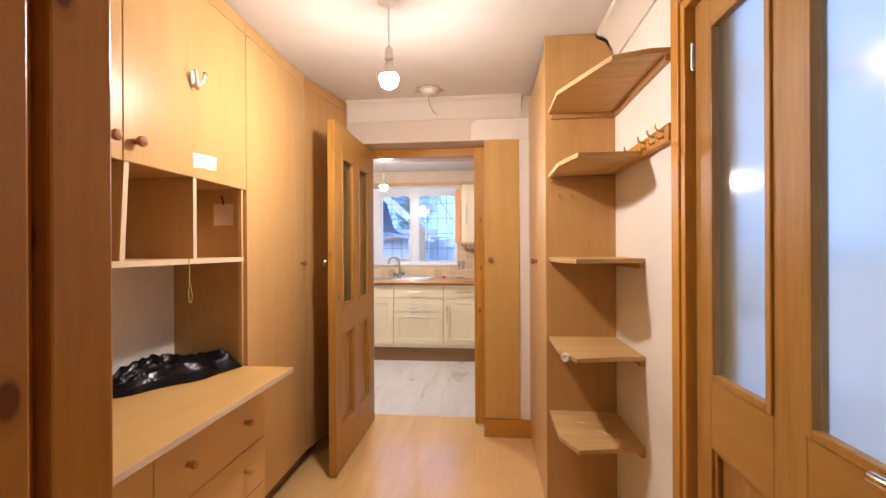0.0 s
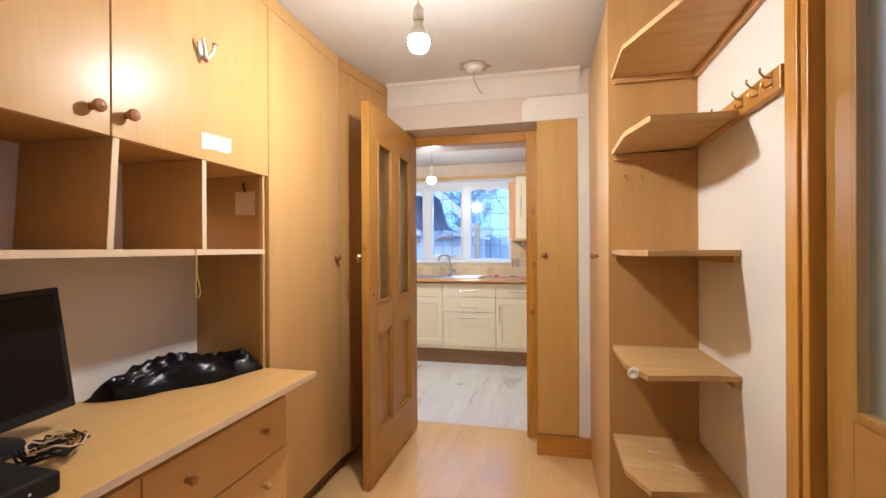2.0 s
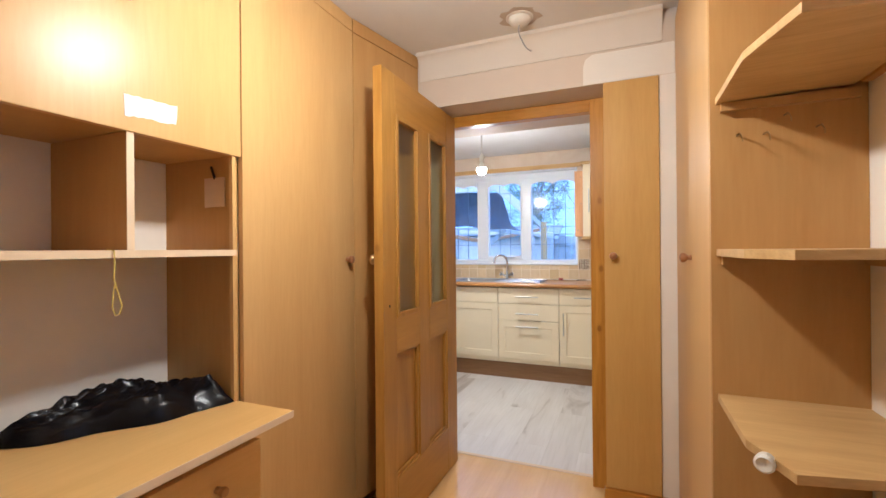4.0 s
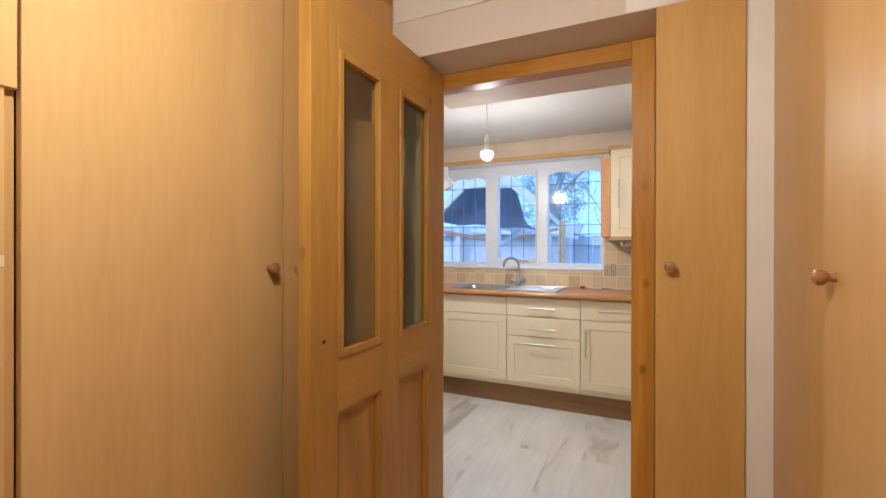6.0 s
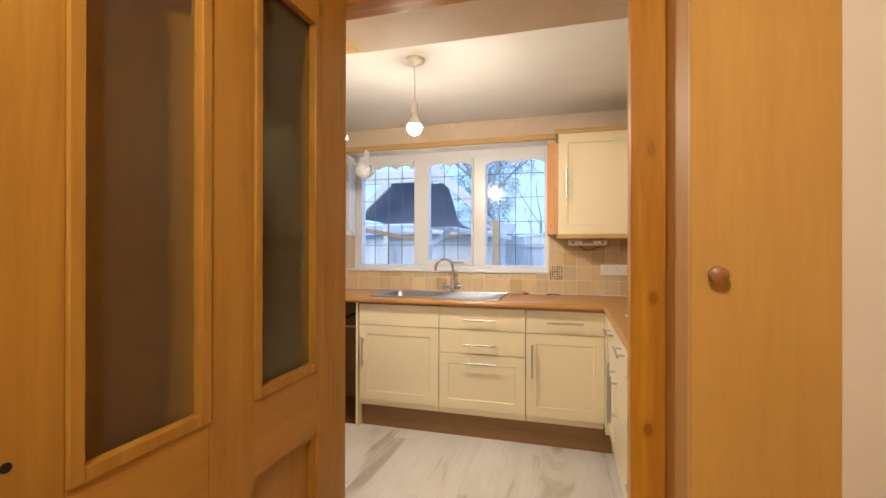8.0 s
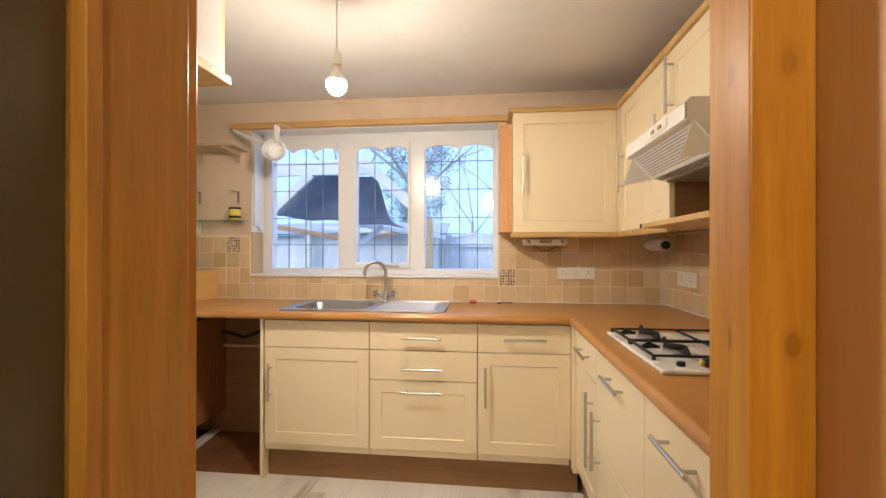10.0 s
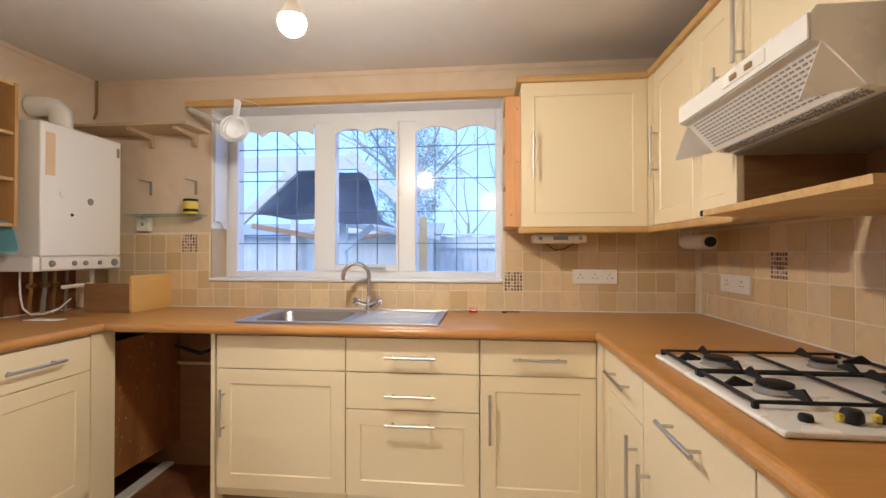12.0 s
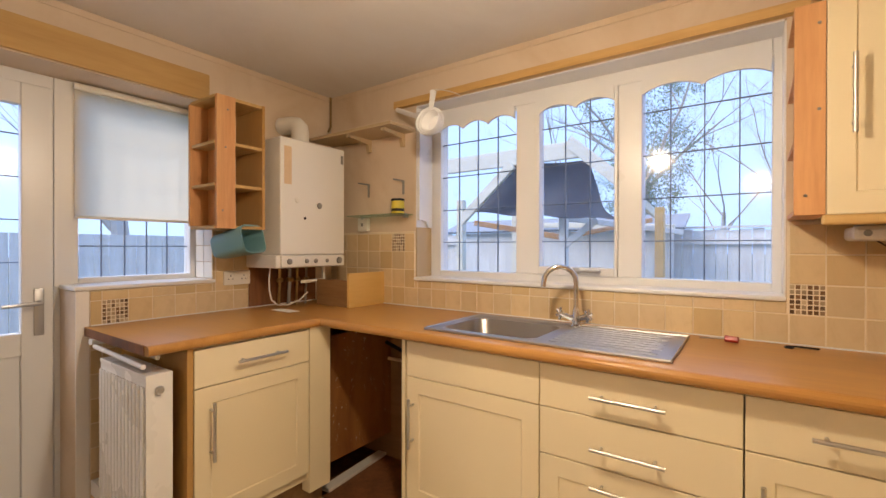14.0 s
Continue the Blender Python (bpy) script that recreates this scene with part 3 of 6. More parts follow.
fk = facing("+x", -0.872)
kd = panelled_door("door_1", "open stripped pine kitchen door with two frosted panes", fk, 2.40, 3.225, 0.042, ((2.512, 2.738), (2.85, 3.083)), (0, 0), (0.938, 1.812), (0.25, 0.782), "smoky frosted glass pane", SMOKY)
part("door_knob", bm_lathe([(0.012, 0), (0.010, 0.012), (0.02, 0.02), (0.024, 0.03), (0.018, 0.042), (0.001, 0.045)], (-0.87, 2.445, 1.19), (-1, 0, 0)), BRASS, kd, "brass door knob", True)
part("keyhole", bm_lathe([(0.006, 0), (0.006, 0.0012), (0.001, 0.0014)], (-0.8305, 2.452, 0.995), (1, 0, 0), 12), BLACK, kd)
fr = facing("-x", 0.668)
rd = panelled_door("door_2", "closed stripped pine door with two frosted panes", fr, 0.675, 1.437, 0.042, ((0.745, 0.984), (1.085, 1.352)), (0, 0), (0.897, 1.895), (0.22, 0.705), "frosted glass pane")
part("door_handle", join(bm_tube([(0.62, 0.705, 0.925), (0.578, 0.705, 0.925), (0.572, 0.715, 0.925), (0.572, 0.775, 0.922)], 0.009, 10), bm_boxes((0.618, 0.626, 0.685, 0.725, 0.85, 1.0), bevel=0.002)), CHROME, rd, "chrome lever handle", True)
for hz in (1.84, 0.22):
    part("hinge", bm_tube([(0.622, 1.4435, hz - 0.04), (0.622, 1.4435, hz + 0.04)], 0.006, 8), STEEL, rd, "steel hinge", True)
door_lining("door_frame_3", "orange varnished pine frame of the side door", [
    ("jamb", (0.600, 0.75, 1.4495, 1.479, 0, 2.02), PINE), ("jamb", (0.600, 0.75, 0.63, 0.66, 0, 2.02), PINE),
    ("head", (0.600, 0.75, 0.66, 1.4495, 1.99, 2.02), PINE_Y),
    ("architrave", (0.594, 0.6115, 1.48, 1.535, 0, 2.09), PINE), ("architrave", (0.594, 0.6115, 0.57, 0.6295, 0, 2.09), PINE), ("architrave", (0.594, 0.6115, 0.63, 1.4795, 2.021, 2.09), PINE_Y)])

# assumed side room behind the frosted panes, open to the sky to brighten them
setting("side_room_floor", bm_boxes((0.752, 3.1, -1.2, 2.7, -0.1, -0.002)), PAVING, "pale floor added in the assumed side room")
setting("side_room_walls", bm_boxes((0.752, 3.2, -1.3, -1.2, 0, 0.5), (0.752, 3.2, 2.7, 2.8, 0, 0.5), (3.1, 3.2, -1.2, 2.7, 0, 0.5)), UPVC, "low white walls of the assumed open side room")
setting("side_room_frame", bm_boxes(*[(x, x + 0.07, 2.72, 2.79, 0.5, 2.25) for x in (0.76, 1.5, 2.3, 3.1)], *[(3.11, 3.18, y, y + 0.07, 0.5, 2.25) for y in (-1.2, -0.3, 0.6, 1.5)], (0.752, 3.18, 2.72, 2.79, 2.25, 2.33), (3.11, 3.18, -1.25, 2.72, 2.25, 2.33)), UPVC, "white window posts of the assumed open side room")

# ---- large structure: kitchen ----
setting("wall_north", bm_boxes((-3.1, -2.03, WY, 5.75, 0, KC), (-0.365, 0.75, WY, 5.75, 0, KC), (-2.03, -0.365, WY, 5.75, 0, 1.07), (-2.03, -0.365, WY, 5.75, 2.052, KC)), WALL_KITCHEN, "stained beige wall with the wide leaded window")
setting("wall_east", bm_boxes((RX, 0.75, 3.346, 5.449, 0, KC)), WALL_KITCHEN, "beige kitchen wall behind the hob")
setting("wall_west", bm_boxes((-3.05, LX, 4.676, 5.449, 0, KC), (-3.05, LX, 4.10, 4.676, 0, 1.07), (-3.05, LX, 3.37, 4.676, 1.985, KC), (-3.05, LX, 3.2, 3.37, 0, KC)), WALL_KITCHEN, "beige kitchen wall with the back door and a small window")
setting("wall_south", bm_boxes((-3.1, -1.396, 3.25, 3.345, 0, KC)), WALL_KITCHEN, "plain beige kitchen wall beside the doorway")
setting("bulkhead_kitchen", bm_boxes((-0.98, RX - 0.001, 3.354, 3.63, 1.985, KC - 0.001)), WALL_KITCHEN, "plain boxed bulkhead above the kitchen doorway")
setting("wall_outer", bm_boxes((-1.5, -1.396, 3.2, 3.249, 0, KC), (-3.05, -2.95, 3.2, 3.25, 0, KC)), WALL_KITCHEN)


def leaded(parent, f, u0, u1, v0, v1, us, vs):
    """A pane with lead cames in a grid."""
    pane = part("pane", bm_front(f, u0, u1, v0, v1, 0.006, ease=0.0005), GLASS, parent, "clear leaded glass pane")
    pane.visible_shadow = False
    for u in us:
        part("lead", bm_front(f, u - 0.0024, u + 0.0024, v0, v1, 0.009), LEAD, pane)
    for v in vs:
        part("lead", bm_front(f, u0, u1, v - 0.0024, v + 0.0024, 0.0085), LEAD, pane)
    return pane


def bars(parent, name, f, rects, n0, n1, mat, bev=0.004):
    for u0, u1, v0, v1 in rects:
        c = [f(u, v, n) for u in (u0, u1) for v in (v0, v1) for n in (n0, n1)]
        lo, hi = [min(p[i] for p in c) for i in range(3)], [max(p[i] for p in c) for i in range(3)]
        part(name, bm_boxes((lo[0], hi[0], lo[1], hi[1], lo[2], hi[2]), bevel=bev), mat, parent)


for nm_, bx_ in (("coving_north", (LX, 0.65, WY - 0.006, WY - 0.0005, KC - 0.03, KC - 0.0005)), ("coving_west", (LX + 0.0005, LX + 0.006, 3.36, WY - 0.007, KC - 0.03, KC - 0.0005))):
    setting(nm_, bm_boxes(bx_, bevel=0.002), WALL_KITCHEN, "thin pale trim along the kitchen ceiling")

w1 = thing("window_1", (-1.2, 5.6, 1.07), "wide white three-light window with leaded panes", "")
w1["kind"] = "structure"
fw = facing("-y", 5.62)
bars(w1, "window_frame", fw, [(-2.03, -1.955, 1.07, 2.052), (-0.40, -0.365, 1.07, 2.052), (-1.955, -0.40, 1.07, 1.112), (-1.955, -0.40, 1.985, 2.052), (-1.47, -1.36, 1.112, 1.985), (-0.96, -0.86, 1.112, 1.985)], -0.05, 0.03, UPVC)
bars(w1, "casement", fw, [(-1.36, -1.336, 1.112, 1.985), (-0.975, -0.96, 1.112, 1.985), (-1.336, -0.975, 1.112, 1.152), (-1.336, -0.975, 1.955, 1.985)], -0.02, 0.045, UPVC)
HZ = [1.276, 1.463, 1.655, 1.846]
leaded(w1, fw, -1.955, -1.47, 1.112, 1.985, [-1.84, -1.715, -1.59], HZ)
leaded(w1, fw, -1.336, -0.975, 1.152, 1.955, [-1.215, -1.095], HZ)
leaded(w1, fw, -0.86, -0.40, 1.112, 1.985, [-0.75, -0.624, -0.503], HZ)
part("window_sill", bm_boxes((-2.03, -0.365, 5.43, 5.59, 1.060, 1.078), bevel=0.005), UPVC, w1, "white window sill")
for bx_ in ((-2.0295, -2.024, 5.451, 5.588, 1.362, 2.045), (-0.371, -0.3655, 5.451, 5.588, 1.079, 2.045), (-2.0235, -0.3715, 5.451, 5.588, 2.046, 2.0515)):
    part("reveal_lining", bm_boxes(bx_), UPVC, w1)
part("reveal_lining", bm_boxes((-2.0295, -2.022, 5.451, 5.588, 1.079, 1.361)), SHELF_PAINT, w1, "beige lower lining board")
part("window_handle", join(bm_boxes((-1.16, -1.13, 5.565, 5.576, 1.12, 1.15), bevel=0.003), bm_boxes((-1.15, -1.03, 5.55, 5.566, 1.128, 1.142), bevel=0.004)), STEEL, w1, "grey metal window handle")


def scallop(u0, u1, n):
    """A board whose lower edge runs in shallow arches."""
    pts = [(u0, 1.984), (u0, 1.915)]
    for k in range(n * 10 + 1):
        g = (k % 10) / 10
        pts.append((u0 + (u1 - u0) * k / (n * 10), 1.915 + 0.032 * math.sin(g * math.pi) ** 0.7))
    pts.append((u1, 1.984))
    return bm_prism(pts[:1] + pts[2:], "y", 5.57, 5.585)


for u0, u1, n in ((-1.953, -1.472, 3), (-1.335, -0.976, 2), (-0.858, -0.402, 2)):
    part("scalloped_trim", scallop(u0, u1, n), UPVC, w1, "white scalloped trim board")
side = [(5.455, 2.02), (5.575, 2.02), (5.575, 1.36), (5.54, 1.365), (5.52, 1.395), (5.475, 1.405), (5.455, 1.40)]
part("side_board", bm_prism(side, "x", -2.0235, -2.006), UPVC, w1, "white shaped side board")

w2 = thing("window_2", (-2.97, 4.4, 1.07), "white leaded side window half covered by a blind", "")
w2["kind"] = "structure"
f2 = facing("+x", -2.99)
bars(w2, "window_frame", f2, [(4.08, 4.165, 1.07, 1.9845), (4.645, 4.676, 1.07, 1.985), (4.165, 4.645, 1.07, 1.105), (4.165, 4.645, 1.945, 1.985)], -0.03, 0.04, UPVC)
leaded(w2, f2, 4.165, 4.645, 1.105, 1.945, [4.26, 4.355, 4.45, 4.545], [1.25, 1.42, 1.6, 1.78])
part("window_sill", bm_boxes((-2.95, LX + 0.012, 4.095, 4.676, 1.062, 1.08), bevel=0.004), UPVC, w2, "white window sill")

bd = thing("door_3", (-2.99, 3.6, 0), "white glazed back door with leaded glass", "")
bd["kind"] = "structure"
f3 = facing("+x", -2.99)
bars(bd, "door_frame", f3, [(4.08, 4.165, 0, 1.069), (3.25, 3.30, 0, 1.984)], -0.03, 0.04, UPVC)
bars(bd, "stile", f3, [(3.974, 4.077, 0.02, 1.93), (3.302, 3.40, 0.02, 1.93)], 0, 0.045, UPVC)
bars(bd, "rail", f3, [(3.40, 3.974, 1.84, 1.93), (3.40, 3.974, 0.79, 0.885), (3.40, 3.974, 0.02, 0.2)], 0, 0.045, UPVC)
bars(bd, "panel", f3, [(3.40, 3.974, 0.2, 0.79)], 0.008, 0.028, UPVC)
leaded(bd, f3, 3.40, 3.974, 0.885, 1.84, [3.5, 3.6, 3.7, 3.8, 3.9], [1.0, 1.18, 1.36, 1.54, 1.72])
part("door_handle", join(bm_boxes((-2.945, -2.936, 4.012, 4.045, 0.87, 1.07), bevel=0.003), bm_tube([(-2.94, 4.028, 1.01), (-2.89, 4.028, 1.01), (-2.885, 4.015, 1.01), (-2.885, 3.905, 1.005)], 0.008, 8)), STEEL, bd, "steel lever handle on a plate", True)
part("door_head", bm_boxes((-3.02, -2.95, 3.25, 4.079, 1.931, 1.984), bevel=0.003), UPVC, bd)

# ---- outdoors ----
setting("ground", bm_boxes((-80, 80, -60, 120, -0.3, -0.15)), GRASS, "dull winter lawn")
# pale paving added outside so the lower part of the frosted panes stays bright
setting("pavement", bm_boxes((0.76, 60.0, 2.82, 9.5, -0.149, -0.1), (3.32, 60.0, -50.0, 2.82, -0.149, -0.1), (7.0, 60.0, 9.5, 60.0, -0.149, -0.1)), PAVING, "pale paving added to brighten the frosted panes")
fence = thing("fence", (0, 11.0, -0.15), "weathered grey close-board garden fence", "fence")
for i in range(96):
    x = -9.0 + i * 0.145
    part("board", bm_boxes((x, x + 0.138, 11.0 + 0.012 * (i % 2), 11.018 + 0.012 * (i % 2), -0.15, 1.50 + 0.012 * ((i * 7) % 3))), FENCE_WOOD, fence)
part("rail", bm_boxes((-9.0, 5.0, 10.95, 11.0, 1.30, 1.38)), FENCE_WOOD, fence)
part("capping", bm_boxes((-9.0, 5.0, 10.97, 11.05, 1.535, 1.565)), FENCE_WOOD, fence)
fence2 = thing("fence", (-7.0, 4.0, -0.15), "weathered grey fence beside the back door", "fence")
for i in range(60):
    y = 0.0 + i * 0.15
    part("board", bm_boxes((-7.02, -7.0, y, y + 0.142, -0.15, 1.4)), FENCE_WOOD, fence2)


def beam(parent, name, a, b, w, h, mat):
    """A squared timber between two points."""
    a, b = Vector(a), Vector(b)
    d = b - a
    m = d.to_track_quat("X", "Z").to_matrix().to_4x4()
    bm = bm_boxes((0, d.length, -w / 2, w / 2, -h / 2, h / 2), bevel=0.006, seg=1)
    bm.transform(Matrix.Translation(a) @ m)
    return part(name, bm, mat, parent)


gz = thing("gazebo", (-2.8, 9.0, -0.15), "pale timber gazebo frame with a sagging dark tarpaulin", "gazebo")
for x, y in ((-2.42, 8.95), (-3.75, 8.6), (-1.75, 10.1), (-3.7, 10.2)):
    beam(gz, "post", (x, y, -0.15), (x, y, 1.9 if x < -2 else 1.5), 0.1, 0.1, PALE_TIMBER if x < -3 else FENCE_WOOD)
beam(gz, "ridge_board", (-4.6, 8.5, 2.36), (-2.08, 8.5, 2.38), 0.05, 0.2, PALE_TIMBER)
beam(gz, "rafter", (-2.2, 8.48, 2.48), (-1.5, 8.5, 1.86), 0.05, 0.14, PALE_TIMBER)
beam(gz, "rafter", (-2.15, 8.7, 2.45), (-1.42, 10.0, 1.6), 0.05, 0.1, PALE_TIMBER)
beam(gz, "brace", (-3.68, 8.45, 1.58), (-2.9, 8.45, 2.28), 0.06, 0.12, PALE_TIMBER)
beam(gz, "brace", (-2.42, 8.9, 1.25), (-2.0, 8.95, 1.6), 0.06, 0.08, FENCE_WOOD)
beam(gz, "rail", (-3.9, 9.2, 1.62), (-2.6, 9.6, 1.38), 0.06, 0.08, RAW_WOOD)
beam(gz, "rail", (-3.4, 10.2, 1.62), (-1.3, 10.1, 1.52), 0.06, 0.08, PALE_TIMBER)
beam(gz, "rail", (-2.4, 9.0, 1.62), (-1.2, 10.0, 1.45), 0.05, 0.07, FENCE_WOOD)
beam(gz, "rafter", (-2.35, 9.3, 1.42), (-1.55, 9.9, 1.62), 0.04, 0.06, RAW_WOOD)
beam(gz, "post", (-1.39, 9.5, -0.15), (-1.39, 9.5, 1.75), 0.14, 0.1, STRIP_WOOD)
tb = bmesh.new()
NU, NV = 24, 12
grid = []
for i in range(NU + 1):
    u = i / NU
    row = []
    for j in range(NV + 1):
        v = j / NV
        left, right = -3.10 - 0.46 * v, -2.0 + 0.16 * v + 0.26 * v ** 9
        x = left + (right - left) * u
        top = 2.31 - 0.05 * u
        low = 1.55 + 0.17 * (1 - u) + 0.015 * math.sin(u * 17)
        z = top + (low - top) * v
        y = 8.62 + 0.08 * math.sin(v * math.pi) + 0.03 * math.sin(u * 11 + v * 5)
        row.append(tb.verts.new((x, y, z)))
    grid.append(row)
for i in range(NU):
    for j in range(NV):
        tb.faces.new((grid[i][j], grid[i + 1][j], grid[i + 1][j + 1], grid[i][j + 1]))
bmesh.ops.solidify(tb, geom=tb.faces[:], thickness=0.008)
part("tarpaulin", tb, TARP, gz, "sagging black-blue tarpaulin", True)
shed = thing("shed", (-2.6, 10.5, -0.15), "low pale shed roof behind the gazebo", "shed")
part("roof", bm_prism([(10.25, 1.50), (10.9, 1.72), (10.9, 1.76), (10.22, 1.53)], "x", -5.2, -1.2), ROOF_GREY, shed)
part("wall", bm_boxes((-5.0, -1.4, 10.35, 10.8, -0.15, 1.5)), FENCE_WOOD, shed)


def branch(bm, p, d, length, r, depth, rng):
    pts, rad = [p.copy()], [r]
    q = p.copy()
    for k in range(4):
        d = (d + Vector((rng.uniform(-1, 1), rng.uniform(-1, 1), rng.uniform(-0.35, 0.6))) * 0.16).normalized()
        q = q + d * (length / 4)
        pts.append(q.copy())
        rad.append(r * (1 - 0.16 * (k + 1)))
    add_tube(bm, pts, rad, 6 if depth > 2 else 4)
    if depth == 0:
        return
    for k in range(3 if depth > 1 else 4):
        i = rng.choice((2, 3, 4))
        e = (d + Vector((rng.uniform(-1, 1), rng.uniform(-1, 1), rng.uniform(-0.3, 0.8))) * 0.85).normalized()
        branch(bm, pts[i], e, length * rng.uniform(0.55, 0.78), rad[i] * 0.62, depth - 1, rng)


def tree(at, height, r, depth, seed, label, ivy=0):
    rng = random.Random(seed)
    ob = thing("tree", at, label, "tree", "garden trees")
    bm = bmesh.new()
    base = Vector(at)
    top = base + Vector((rng.uniform(-0.3, 0.3), rng.uniform(-0.2, 0.2), height * 0.34))
    mid = (base + top) / 2 + Vector((rng.uniform(-0.1, 0.1), 0, 0))
    add_tube(bm, [base, mid, top], [r * 1.25, r, r * 0.85], 10)
    part("trunk", bm, BARK, ob)
    cb = bmesh.new()
    for k in range(5):
        d = Vector((math.cos(k * 1.3 + seed), math.sin(k * 1.3 + seed), 1.1)).normalized()
        branch(cb, top - Vector((0, 0, 0.1 + 0.15 * k)), d, height * 0.3, r * 0.42, depth, rng)
    part("crown", cb, BARK, ob, "bare winter branches")
    if ivy:
        vs, fs = [], []
        for k in range(ivy):
            if k % 130 == 0:
                h = rng.random()
                clump = base + (top - base) * (h * 1.9) + Vector((rng.gauss(0, 0.35 + 0.6 * h), rng.gauss(0, 0.35), rng.gauss(0, 0.2)))
                wide = rng.uniform(0.10, 0.24)
            c = clump + Vector((rng.gauss(0, wide), rng.gauss(0, wide), rng.gauss(0, wide * 1.2)))
            s = rng.uniform(0.018, 0.04)
            a = Vector((rng.uniform(-1, 1), rng.uniform(-1, 1), rng.uniform(-1, 1))).normalized()
            b = a.orthogonal().normalized()
            n = len(vs)
            vs += [c - a * s, c + b * s * 0.7, c + a * s, c - b * s * 0.7]
            fs.append((n, n + 1, n + 2, n + 3))
        me = bpy.data.meshes.new("ivy")
        me.from_pydata([tuple(v) for v in vs], [], fs)
        me.materials.append(LEAF)
        iv = new("ivy", me)
        BASE[iv.name] = Vector((0, 0, 0))
        iv.parent = ob
        iv.matrix_parent_inverse = Matrix.Translation(-BASE[ob.name])
        tagged(iv, "dark ivy leaves", kind="stuff")
    return ob


tree((-2.9, 17.5, -0.15), 10.5, 0.16, 4, 3, "tall garden tree thickly grown with dark ivy", 26000)
tree((-0.9, 15.5, -0.15), 6.5, 0.05, 5, 41, "bare thin winter sapling behind the fence")
tree((0.9, 14.5, -0.15), 6.0, 0.045, 5, 43, "bare twiggy winter sapling behind the fence")
tree((2.4, 16.5, -0.15), 7.5, 0.05, 5, 47, "bare bushy winter sapling behind the fence")
tree((2.6, 22.0, -0.15), 12.0, 0.10, 5, 8, "bare spreading winter tree behind the fence")
tree((0.6, 19.5, -0.15), 9.5, 0.07, 5, 14, "bare slender winter tree behind the fence")
tree((4.4, 20.5, -0.15), 10.0, 0.07, 5, 17, "bare twiggy winter tree behind the fence")
tree((6.0, 26.0, -0.15), 13.0, 0.11, 5, 12, "bare tall winter tree behind the fence")
tree((-6.5, 21.0, -0.15), 12.0, 0.1, 5, 21, "bare tall winter tree behind the gazebo")
tree((-10.5, 7.0, -0.15), 7.0, 0.16, 4, 31, "bare winter tree beside the back door")


# ---- hall things ----
def fitted(name, at, label, category="cupboard", group=""):
    return thing(name, at, label, category, group)


X0 = -1.06
fx = facing("+x", X0 - 0.018)
tall = fitted("wardrobe", (-1.2, 2.4, 0), "tall beech-effect fitted wardrobe with plain doors")
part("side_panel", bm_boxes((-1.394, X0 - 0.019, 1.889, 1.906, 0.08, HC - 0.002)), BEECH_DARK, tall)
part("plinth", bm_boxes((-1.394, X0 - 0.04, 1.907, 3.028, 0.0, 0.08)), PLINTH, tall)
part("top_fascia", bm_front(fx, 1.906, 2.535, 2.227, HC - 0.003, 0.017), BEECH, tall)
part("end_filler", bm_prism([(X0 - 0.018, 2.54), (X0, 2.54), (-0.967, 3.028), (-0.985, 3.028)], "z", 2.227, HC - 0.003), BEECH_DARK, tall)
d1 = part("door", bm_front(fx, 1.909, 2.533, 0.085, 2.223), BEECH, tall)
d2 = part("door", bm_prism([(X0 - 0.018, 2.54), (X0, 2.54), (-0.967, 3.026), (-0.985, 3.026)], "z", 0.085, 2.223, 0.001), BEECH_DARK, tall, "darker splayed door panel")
wood_knob(d1, fx, 2.477, 1.19)

over = fitted("overhead_cupboard", (-1.2, 1.2, 1.53), "beech-effect overhead cupboard with plain doors above the desk")
part("carcass", bm_boxes((-1.394, X0 - 0.019, 0.47, 1.888, 1.535, HC - 0.003)), BEECH_DARK, over)
part("top_fascia", bm_front(fx, 0.47, 1.9035, 2.227, HC - 0.003, 0.017), BEECH, over)
d = part("door", bm_front(fx, 1.247, 1.904, 1.532, 2.223), BEECH, over)
wood_knob(d, fx, 1.287, 1.597)
d = part("door", bm_front(fx, 0.60, 1.243, 1.532, 2.223), BEECH, over)
wood_knob(d, fx, 1.195, 1.594)

pig = fitted("pigeonhole_shelf", (-1.2, 1.2, 1.22), "beech-effect pigeonhole shelf between desk and cupboard", "shelf")
part("shelf", bm_boxes((-1.394, X0 - 0.004, 0.47, 1.887, 1.217, 1.235), bevel=0.001), BEECH_Y, pig)
for y, tilt in ((0.93, 0), (1.262, 0.018), (1.567, 0)):
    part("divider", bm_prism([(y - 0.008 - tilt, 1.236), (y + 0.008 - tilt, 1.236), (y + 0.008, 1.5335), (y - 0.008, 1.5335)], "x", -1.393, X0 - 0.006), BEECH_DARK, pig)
    part("edging", bm_prism([(y - 0.009 - tilt, 1.2365), (y + 0.009 - tilt, 1.2365), (y + 0.009, 1.533), (y - 0.009, 1.533)], "x", X0 - 0.0058, X0 - 0.0035), PALE_EDGE, pig, "pale worn edging strip")
part("edging", bm_boxes((X0 - 0.0038, X0 - 0.0015, 0.47, 1.887, 1.2165, 1.2355)), PALE_EDGE, pig, "pale worn edging strip")
part("facing_edge", bm_boxes((X0 - 0.02, X0 - 0.006, 1.8755, 1.8885, 0.757, 1.533)), BEECH, pig)

